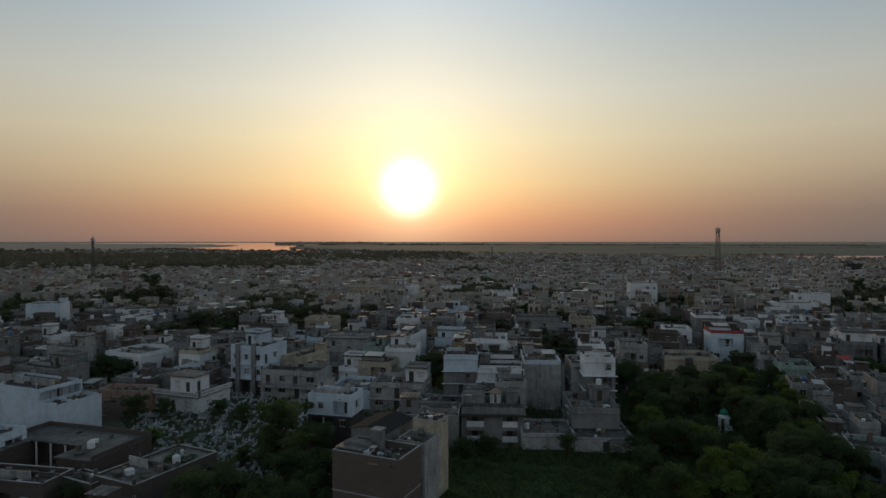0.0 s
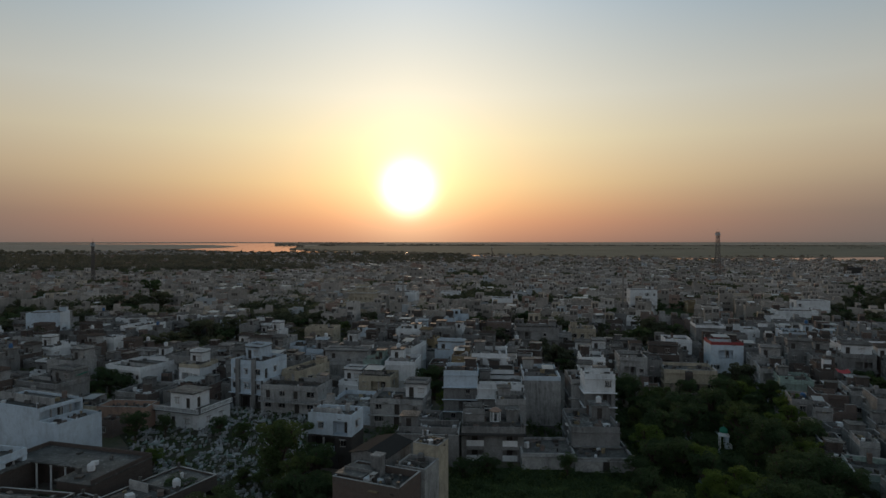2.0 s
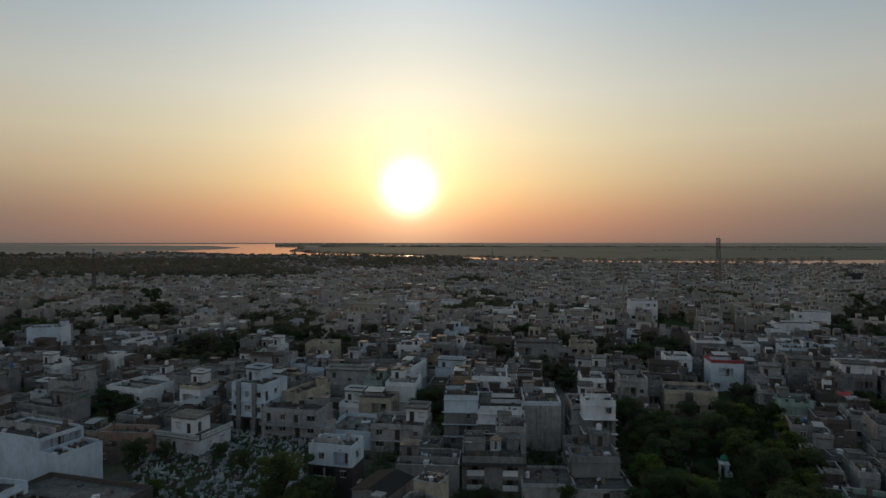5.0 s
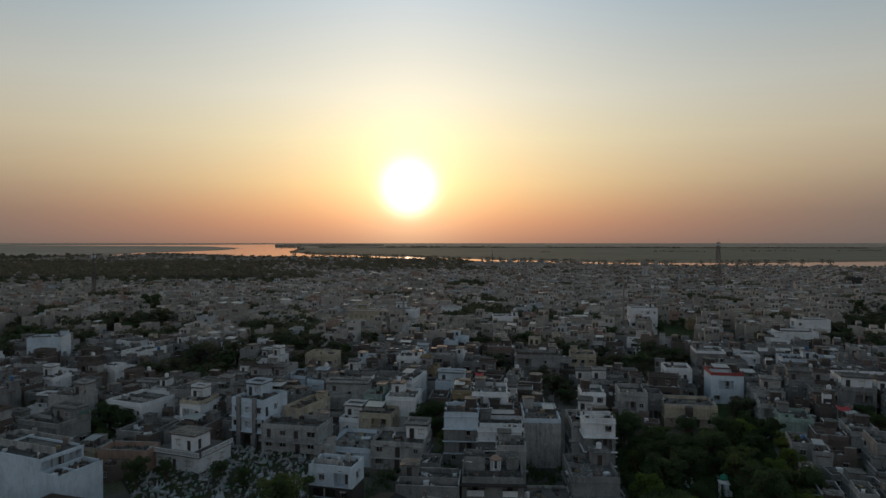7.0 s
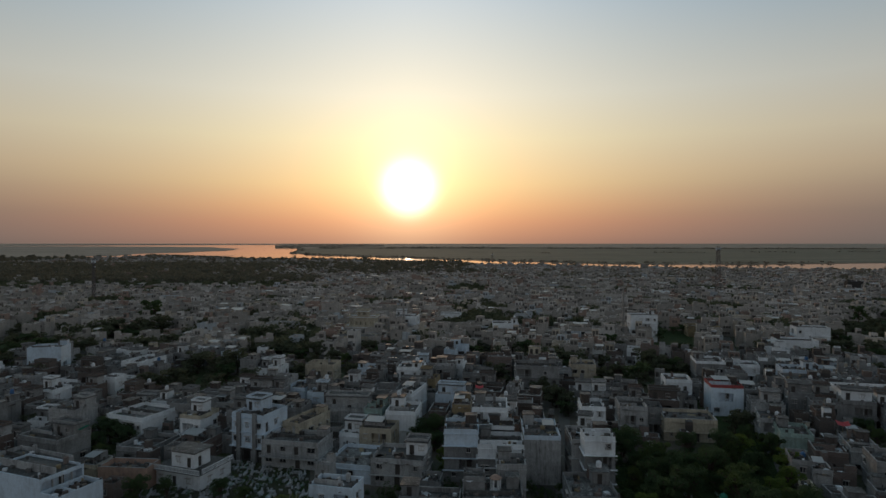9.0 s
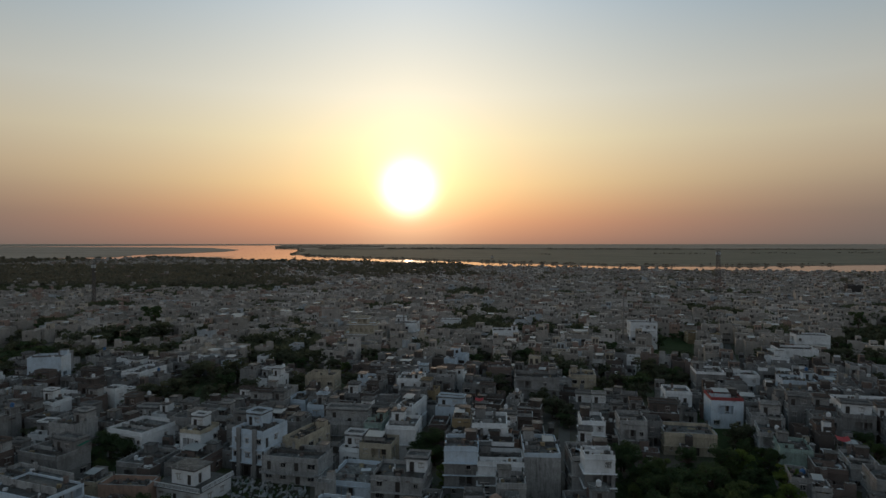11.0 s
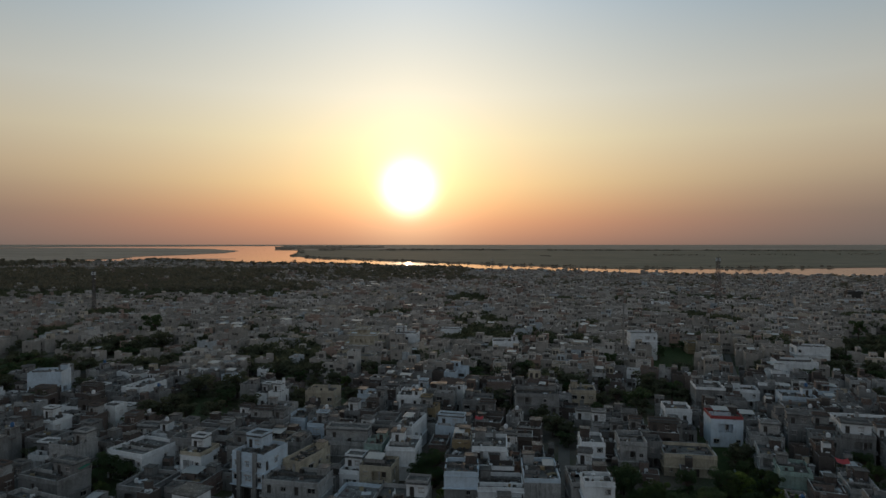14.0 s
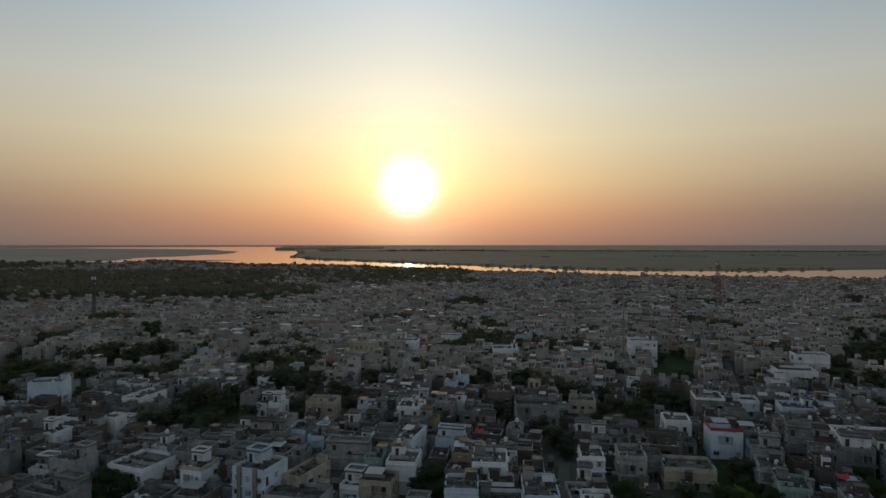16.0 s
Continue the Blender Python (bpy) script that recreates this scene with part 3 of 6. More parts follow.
def litter(m, a, b, z, q, e, rng, k=None, turn=None):
    """Odd bricks, crates, slabs and pots lying on a roof."""
    turn = (rng.uniform(0, 3.1) if k is None else 0.0) if turn is None else turn
    c, n = math.cos(turn), math.sin(turn)
    f = rng.uniform(0.4, 1.0) if k is None else (1.0 if q < 0.3 else 0.25)
    pts = [(a + (u * c - v * f * n) * q, b + (u * n + v * f * c) * q) for u, v in ((-1, -1), (1, -1), (1, 1), (-1, 1))]
    lo = [tuple(m @ Vector((*p, z))) for p in pts]
    hi = [tuple(m @ Vector((*p, z + e))) for p in pts]
    k = rng.choice((0,) * 12 + (1,) * 8 + (2,) * 5 + (3,) * 9 + (4,) * 2) if k is None else k
    CLUTTER.face(hi, k)
    for i in range(4):
        CLUTTER.face([lo[i], lo[(i + 1) % 4], hi[(i + 1) % 4], hi[i]], k)


def water_tank(at, kind):
    """A ribbed plastic roof tank with a lid on a low stand."""
    if ("tank", kind) not in SHARED:
        body = Shape().lathe([(0.5, 0.14), (0.52, 0.3), (0.49, 0.34), (0.52, 0.38), (0.52, 0.62), (0.49, 0.66), (0.52, 0.7), (0.52, 0.95), (0.4, 1.12), (0.2, 1.18)])
        lid = Shape().lathe([(0.2, 1.182), (0.2, 1.25), (0.16, 1.28)], 10)
        stand = Shape().box(-0.45, 0.45, -0.45, 0.45, 0, 0.14)
        mat = TANK_WHITE if kind == "white" else TANK_BLUE
        SHARED[("tank", kind)] = (body.mesh("body", mat), lid.mesh("lid", mat), stand.mesh("stand", WALLS["brick"]))
    body, lid, stand = SHARED[("tank", kind)]
    root = thing("water_tank", Matrix.Translation(at), f"{kind} plastic water tank standing on a roof", "water tank", "roof tanks")
    part("body", body, None, root)
    part("lid", lid, None, root)
    part("stand", stand, None, root, "brick stand")
    return root


def roof_sheet(at, w, d, yaw, h, seed):
    """A lean-to of corrugated metal on four posts."""
    s = Shape()
    k, drop = 14, 0.35
    for i in range(k):
        a, b = w * i / k, w * (i + 1) / k
        za, zb = (0.05 if i % 2 else 0.0), (0.0 if i % 2 else 0.05)
        s.face([(a, 0, h - drop + za), (b, 0, h - drop + zb), (b, d, h + zb), (a, d, h + za)])
        s.face([(a, d, h + za - 0.02), (b, d, h + zb - 0.02), (b, 0, h - drop + zb - 0.02), (a, 0, h - drop + za - 0.02)])
    root = thing("lean_to", Matrix.Translation(at) @ pose(0, 0, 0, 0, 0, yaw) @ Matrix.Translation((-w / 2, -d / 2, 0)), "shiny corrugated metal lean-to on a house roof", "lean-to", "metal lean-tos")
    part("sheet", s, SHEET, root)
    for x, y in ((0.1, 0.1), (w - 0.1, 0.1), (0.1, d - 0.1), (w - 0.1, d - 0.1)):
        part("post", Shape().box(x - 0.05, x + 0.05, y - 0.05, y + 0.05, 0, h - (drop if y < d / 2 else 0) - 0.02), STEEL, root)
    return root


# ---- ground, river and far bank ----
def sheet_object(name, pts, z, mat, label, category, skirt=0.0):
    s = Shape()
    s.face([(x, y, z) for x, y in pts])
    if skirt:
        for (x0, y0), (x1, y1) in zip(pts, pts[1:] + pts[:1]):
            s.face([(x0, y0, z - skirt), (x1, y1, z - skirt), (x1, y1, z), (x0, y0, z)])
    ob = new(name, s.mesh(name, mat))
    return tagged(ob, label, category, kind="structure")


def wavy(pts, amp, n=6, seed=1):
    """A bank line with small bends between its corners."""
    rng, out = random.Random(seed), []
    for (x0, y0), (x1, y1) in zip(pts, pts[1:]):
        for i in range(n):
            t = i / n
            out.append((x0 + (x1 - x0) * t + rng.uniform(-amp, amp) * (i > 0), y0 + (y1 - y0) * t + rng.uniform(-amp, amp) * (i > 0)))
    return out + [pts[-1]]


sheet_object("ground", [(-4900, -400), (4900, -400), (4900, 4950), (-4900, 4950)], 0.0, GROUND, "dusty earth ground under the whole town", "ground")
BANK = [(-2200, 1600), (-900, 1540), (-725, 1480), (-573, 1380), (-376, 1235), (-252, 1225), (-86, 1110), (81, 1025), (194, 980), (266, 920), (420, 885), (605, 840), (2600, 740)]
near_bank = wavy(BANK, 6, 5, 3)
sheet_object("water", near_bank + [(4800, 700), (4800, 4700), (-4600, 4700), (-4600, 1700)], 0.06, WATER, "calm wide river shining in the evening light", "water")
far_line = wavy([(-1130, 4450), (-960, 3600), (-865, 3200), (-690, 2850), (-585, 2500), (-480, 1920), (-352, 1700), (-115, 1490), (100, 1290), (316, 1130), (560, 1115), (900, 1190), (4700, 1500)], 8, 8, 5)
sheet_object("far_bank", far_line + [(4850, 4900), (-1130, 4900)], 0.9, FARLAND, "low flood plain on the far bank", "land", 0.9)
# separate darker sheet, so that the plain behind it reads as hazed
near_strip = [q for q in far_line if -640 < q[0] < 4000 and q[1] < 2700]
sheet_object("near_plain", [(x, y + 4) for x, y in near_strip] + [(3900, 2300), (2400, 2500), (1300, 2700), (500, 2850), (-200, 2900), (-560, 2750)], 1.0, NEAR_PLAIN, "near strip of the far plain, darker for its thinner haze", "land", 0.1)
# pale land added in place of a wooded bluff seen through haze
sheet_object("hazed_bluff", wavy([(-878, 3190), (-740, 3150), (-560, 3190), (-420, 3260), (-330, 3420), (-500, 3560), (-930, 3560), (-878, 3190)], 14, 4, 12)[:-1], 9.0, FARLAND, "pale raised sheet standing in for a hazy wooded bluff", "land", 9.0)
# made-up pale ridge takes the place of tree rows dimmed by haze
sheet_object("hazed_tree_ridge", wavy([(-560, 2740), (-100, 2790), (500, 2750), (1300, 2640), (2500, 2560)], 14, 6, 13) + [(2500, 2620), (1300, 2710), (500, 2820), (-100, 2860), (-560, 2800)], 5.0, FARLAND, "low pale ridge standing in for hazy tree rows", "land", 5.0)
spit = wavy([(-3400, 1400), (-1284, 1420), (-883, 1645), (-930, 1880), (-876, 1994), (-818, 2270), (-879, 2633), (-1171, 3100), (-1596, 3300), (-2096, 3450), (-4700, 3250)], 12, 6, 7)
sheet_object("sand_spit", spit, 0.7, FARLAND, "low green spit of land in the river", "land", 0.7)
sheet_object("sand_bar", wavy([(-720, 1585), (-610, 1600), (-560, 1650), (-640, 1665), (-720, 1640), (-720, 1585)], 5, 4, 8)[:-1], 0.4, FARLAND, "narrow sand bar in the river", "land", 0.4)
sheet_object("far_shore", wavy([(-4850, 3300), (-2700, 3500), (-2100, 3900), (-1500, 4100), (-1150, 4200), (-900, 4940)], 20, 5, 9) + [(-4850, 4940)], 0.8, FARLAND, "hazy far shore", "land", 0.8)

FIELD = [(-14, 40), (34, 40), (33, 97), (12, 98), (2, 97), (-3, 84)]
PARK = [(34, 40), (31, 97), (33.5, 112), (36, 128), (46, 138), (66, 138), (68, 165), (84, 168), (74, 126), (66, 100), (58, 80), (62, 40)]
GRAVES = [(-63, 117), (-53, 127), (-46, 136), (-30, 137), (-26, 118), (-22, 99), (-14, 80), (-16, 55), (-30, 72), (-36, 86), (-50, 100)]
BUILT = [(-22, 97), (-12, 92), (36, 92), (42, 128), (-8, 128), (-20, 118)]  # block where every house is placed by hand
OLD_QUARTER = [(-84, 80), (-38, 80), (-42, 100), (-60, 112), (-90, 106)]
LOTS = [[(86, 244), (101, 244), (130, 318), (108, 322)], [(195, 285), (240, 300), (262, 360), (235, 350)], [(-200, 244), (-162, 244), (-176, 285), (-216, 290)]]
for lot in LOTS:
    sheet_object("vacant_lot", lot, 0.03, GRASS, "grassy vacant lot between houses", "grass")
sheet_object("field", FIELD, 0.03, GRASS, "overgrown green field between the houses", "grass")
sheet_object("park_ground", PARK, 0.045, GRASS, "shady grass of a wooded burial ground", "grass")
sheet_object("cemetery_ground", GRAVES, 0.03, SOIL, "bare trodden soil of a crowded cemetery", "soil")


def inside(x, y, poly):
    hit = False
    for (x0, y0), (x1, y1) in zip(poly, poly[1:] + poly[:1]):
        if (y0 > y) != (y1 > y) and x < (x1 - x0) * (y - y0) / (y1 - y0) + x0:
            hit = not hit
    return hit


# ---- houses that stand out, front to back ----
house(-73.0, 102.3, 14.0, 8, 9.1, -21, "blue", 201, busy=0.05, ledge=False, low_roof=0.4, side_veranda=True, old_roof=True)
house(-64.3, 98.9, 4.6, 8, 7.0, -21, "blue", 202, busy=0, ledge=False, old_roof=True)
house(-2.25, 79.55, 3.6, 3.4, 10.1, -24, "cream", 203, busy=0.5, ledge=False, low_roof=0.5, old_roof=True)
house(-9.1, 70.8, 9.0, 5.7, 8.6, -24, "old_brick", 1, stair=False, busy=0.3, ledge=False, band=True, old_roof=True)
house(-4.1, 75.75, 4.2, 4.2, 8.5, -24, "pale", 2, busy=0.4, old_roof=True, ledge=False)
house(-18.2, 97.7, 7.6, 5, 8.9, -14, "blue", 3, base="dark", ledge=False, busy=0.9)
house(-40.5, 74.4, 7.5, 13, 4.2, -26, "sooty", 4, old_roof=True, stair=False, busy=0.5, low_roof=0.25, ledge=False, tank="white")
house(-46.0, 75.9, 6.0, 3, 3.6, -26, "sooty", 5, old_roof=True, stair=False, busy=0.4, low_roof=0.5, ledge=False)
house(-54.2, 74.8, 11.0, 5, 4.0, -10, "sooty", 6, old_roof=True, stair=False, low_roof=0.6, ledge=False)
house(-68.4, 86.6, 11.1, 5, 6, -12, "blue", 7)
house(-62.4, 117.7, 10.0, 5, 4.4, -5, "peach", 8, stair=False, busy=0.2, low_roof=1.1, ledge=False)
house(-2.6, 98.5, 10.3, 8, 5.2, -5, "cement", 10, stair=True, busy=0.3, old_roof=True, tank="none", back_stair=True, ledge=False)
house(8.3, 100.6, 10.3, 8, 5.8, -3, "cement", 11, loggias=True, top="cement", old_roof=True, ledge=False)
house(12.4, 109.6, 5.3, 6, 8, -3, "pale", 12, stair=False, busy=0.4)
house(5.4, 105.1, 3.7, 4, 7.6, -3, "cement", 13, stair=False, busy=0.3)
house(17.0, 97.1, 8.5, 8, 2.6, -2, "pale", 14, stair=False, busy=0.1, low_roof=0.4)
house(25.7, 95.8, 9.3, 9, 2.3, -2, "pale", 15, stair=False, busy=0.1, low_roof=0.4)
house(25.6, 101.3, 8.0, 11, 5.6, -3, "cement", 16, busy=0.5, stair=True)
house(29.6, 119.1, 8.5, 9, 9.3, -3, "pale", 17, busy=0.3, stair=False)
house(29.6, 114.2, 5.7, 5, 11.6, -3, "white", 18, base="cement", busy=0.7, stair=False, floors=4)
house(19.7, 120.0, 7.2, 12, 9.8, -4, "pale", 19, stair=False, top="blue", busy=0.1, ledge=False)
house(3.6, 121.6, 6.8, 8, 10.6, -4, "blue", 20, stair=False, busy=0.6, base="cement", floors=4)
house(11.4, 119.2, 9.1, 8, 8.4, -4, "white", 21, stair=False, base="cement", busy=0.3, floors=4)
house(10.1, 132.3, 7.6, 9, 12, -6, "white", 22, busy=0.9, balcony=True)
house(-42.9, 133.0, 8.3, 9, 10.4, -20, "blue", 23, busy=1.0, upper=True, base="dark", white_floors=2, pilasters=2)
house(-32.6, 128.7, 13.0, 8, 5.8, -12, "pale", 24, busy=0.9, stair=False, balcony=True)
house(-19.1, 121.2, 9.6, 12, 3.7, -12, "blue", 25, busy=0.6, stair=False)
house(-9.1, 118.8, 10.6, 9, 5.6, -10, "pale", 26, busy=0.9, upper=True)
house(-2.5, 112.0, 3.8, 5, 4, -8, "cement", 27, stair=False)
house(-58.5, 140.3, 5.6, 7, 8, -15, "white", 28, top="cream", busy=1.0, balcony=True, upper=True)
house(-66.8, 130.2, 8.2, 10, 4, -14, "cement", 29, stair=False)
house(-55.7, 131.7, 7.1, 8, 4.6, -14, "brick", 30, stair=False, sheet=True)
house(-64.2, 149.9, 7.7, 9, 8, -14, "cement", 31, stair=True)
house(-75.4, 143.3, 11.3, 11, 7, -22, "white", 32, busy=0.6, stair=False)
house(-91.3, 145.0, 7.6, 7, 8, -15, "pale", 33, upper=True)
house(-86.4, 128.9, 11.8, 8, 6.5, -20, "cement", 34, upper=True, busy=0.8)
house(-80.7, 114.4, 15.3, 6, 7, -22, "pale", 35, stair=False, busy=0.7)
house(-136.7, 208.2, 10.7, 8, 11.5, 10, "blue", 36, stair=False, busy=0.15, ledge=False)
house(-104.2, 202.5, 7.3, 13, 7.8, -14, "white", 37, busy=0.6, stair=False)
house(94.6, 286.2, 12.3, 9, 12.6, -6, "white", 38, busy=0.6, stair=True)
house(29.8, 289.1, 12.3, 8, 8.5, -4, "white", 39, stair=True, busy=0.2)
house(78.0, 166.5, 8.4, 8, 8.6, -10, "blue", 40, busy=0.4, stair=False, sheet=True, ledge=False, top="red")
house(87.8, 199.1, 9.2, 10, 8.5, -12, "cement", 41, busy=0.2, top="white", stair=True)
house(128.8, 299.8, 15.1, 9, 5.6, -8, "ochre", 42, busy=0.6)
house(112.3, 190.8, 10.0, 9, 7.5, -16, "blue", 43, busy=0.2, stair=True)
house(142.0, 243.0, 15.0, 9, 8, -12, "white", 44, busy=0.2)
house(163.6, 268.4, 13.7, 8, 9.4, -10, "white", 45, stair=False, busy=0.1)
house(114.0, 160.0, 16.0, 9, 8.6, -12, "white", 46, busy=0.4, stair=False)
house(104.6, 175.0, 10.4, 9, 8, -16, "cement", 47, busy=0.3, tank="white")
house(69.1, 177.9, 7.4, 8, 7.5, -10, "white", 48, busy=0.8)
house(59.5, 145.6, 12.1, 9, 5.5, -10, "cream", 49, busy=0.4)
house(36.0, 144.9, 5.6, 8, 8.7, -6, "white", 50, busy=0.9, stair=False)
house(45.8, 145.6, 6.4, 9, 8.5, -8, "pale", 51, busy=0.7, stair=False)
house(46.3, 200.4, 8.2, 8, 7.3, -8, "cream", 52, busy=0.8)
house(29.1, 187.3, 13.4, 9, 9.5, -6, "cement", 53, busy=0.8, stair=False)
house(19.1, 206.6, 8.2, 8, 8.5, -6, "brick", 54, busy=0.3)
house(0.3, 191.1, 6.3, 8, 8.7, -8, "cement", 55, busy=0.2, stair=True)
house(-10.4, 185.6, 7.6, 9, 9.5, -8, "white", 56, busy=0.9, stair=True)
house(-40.1, 197.0, 9.5, 8, 8, -8, "cream", 57, busy=0.8)
house(-49.9, 175.7, 9.1, 9, 8, -10, "pale", 58, busy=0.5)
house(-42.0, 172.5, 6.1, 9, 6.5, -12, "blue", 59, busy=0.4, stair=False)
house(-25.3, 152.8, 11.5, 8, 6.2, -8, "pale", 60, busy=0.1, upper=True)
house(-10.1, 143.5, 7.2, 9, 8, -8, "white", 61, busy=0.4, stair=True)
house(-34.3, 136.7, 4.7, 12, 7.4, -24, "cream", 62, busy=0.9, stair=False)
house(-16.6, 167.1, 7.2, 8, 7.2, -8, "cement", 63)
house(-10.3, 158.4, 4.4, 13, 8.5, -16, "white", 64, busy=0.7, sheet=True)
house(-1.4, 154.0, 4.6, 8, 5, -8, "brick", 65, stair=False)
house(20.8, 137.6, 4.8, 8, 7.5, -6, "brick", 66, busy=0.5)
house(22.6, 126.4, 4.1, 6, 8.5, -5, "pale", 67, busy=0.4, stair=False, sheet=True)
house(12.1, 127.4, 5.7, 6, 9.5, -5, "dark", 68, busy=0.3, top="white", stair=False)
house(7.0, 127.0, 5.4, 6, 10, -5, "white", 69, stair=False, busy=0.2)
house(10.6, 189.1, 9.2, 9, 7, -8, "cement", 70)
house(4.4, 147.9, 4.4, 7, 8.4, -6, "ochre", 71, tank="white", stair=False, sheet=True)
house(78.6, 143.9, 6.0, 10, 6, -20, "pale", 72, tank="white")
house(77.7, 133.1, 6.5, 9, 6, -20, "green", 73, busy=0.3)
house(69.4, 117.1, 3.6, 7, 6, -20, "cement", 74, tank="blue", stair=False)
house(80.0, 124.6, 6.0, 9, 5, -20, "brick", 75, stair=False, busy=0.2)
house(87.3, 124.8, 5.6, 10, 5.5, -20, "pale", 76, busy=0.2, stair=False)
house(85.1, 112.4, 7.7, 9, 7, -20, "cement", 77, busy=0.4)
house(72.0, 114.8, 3.3, 5, 5, -20, "pale", 78, stair=False, sheet=True)
house(61.2, 84.4, 6.4, 8, 4, -22, "green", 79, stair=False, busy=0.3)
house(68.6, 97.2, 2.8, 6, 4.4, -20, "pale", 80, stair=False)
house(59.9, 92.9, 5.2, 6, 3.6, -20, "sooty", 81, old_roof=True)
house(63.3, 97.9, 3.5, 7, 3.8, -20, "cement", 82, old_roof=True)
house(66.0, 108.5, 2.2, 6, 3.6, -20, "cream", 83, stair=False)
house(350.6, 517.5, 12.2, 6, 12, -10, "dark", 84, busy=0.0, stair=False, ledge=False, low_roof=0.3)
house(330.4, 490.9, 19.0, 6, 7.5, -10, "white", 85, stair=False, busy=0.4)
house(168.0, 468.9, 12.5, 7, 8, -10, "white", 86, busy=0.6)
house(-19.0, 299.0, 11.5, 9, 10.6, -10, "white", 87, busy=0.6, upper=True)
house(-38.5, 262.0, 17.0, 8, 6.6, -8, "cream", 301, busy=0.8, stair=True, balcony=True)
house(4.2, 333.9, 10.9, 8, 7.5, -6, "white", 88, busy=0.1, stair=False)
house(-80.5, 299.8, 14.8, 8, 7, -10, "pale", 89, busy=0.8)
house(-71.3, 238.7, 3.6, 8, 6, -10, "white", 90, stair=False)
house(102.3, 204.2, 7.8, 7, 6.5, -14, "white", 91, busy=0.7)
house(87.8, 171.9, 9.4, 8, 6, -16, "cement", 92, busy=0.5, sheet=True)
house(107.7, 171.1, 11.2, 8, 6.2, -16, "cement", 93, busy=0.5)
house(84.3, 157.2, 7.9, 8, 6, -18, "pale", 94, busy=0.6, upper=True)


def tiered_house(x, y, yaw):
    """A cream house that steps back storey by storey, with an arcade and ledges."""
    root = thing("tiered_house", pose(x, y, 0, 0, 0, yaw), "cream tiered house with arcades, ledges and a roof tower", "house", "town houses")
    for name, w, d, z0, z1, y0 in (("lower_storey", 17, 11, -0.5, 6.0, 0), ("upper_storey", 12.5, 8, 6.0, 10.6, 1.5), ("tower", 5, 5, 10.6, 13.4, 2.5)):
        s = Shape()
        n = max(2, int(w / 2.2))
        holes = []
        rows = ((z0 + 1.0, z0 + 2.9), (z0 + 4.0, z0 + 5.9)) if z1 - z0 > 4.8 else ((z0 + 0.9, min(z1 - 0.5, z0 + 2.6)),)
        for za, zb in rows:
            for i in range(n):
                u = w * (i + 0.5) / n
                holes.append((u - 0.65, u + 0.65, za, zb, 0.9))
        wall_face(s, (-w / 2, y0), (1, 0), (0, -1), w, z0, z1, holes)
        wall_face(s, (w / 2, y0), (0, 1), (1, 0), d, z0, z1, [])
        wall_face(s, (-w / 2, y0 + d), (0, -1), (-1, 0), d, z0, z1, [])
        wall_face(s, (w / 2, y0 + d), (-1, 0), (0, 1), w, z0, z1, [])
        storey = part(name, s, WALLS["cream"], root)
        part("ledge", Shape().box(-w / 2 - 0.9, w / 2 + 0.9, y0 - 0.9, y0 + d + 0.5, z1, z1 + 0.2), WALLS["white"], storey, "whitewashed ledge")
        part("parapet", parapet_shape(w + 1.4, d + 0.8, z1 + 0.2, z1 + 0.9, 0.18, -w / 2 - 0.7, y0 - 0.7), WALLS["cream"], storey)
    MADE.append((x, y + 5, 18, 13, yaw))


tiered_house(-39.5, 292, -8)


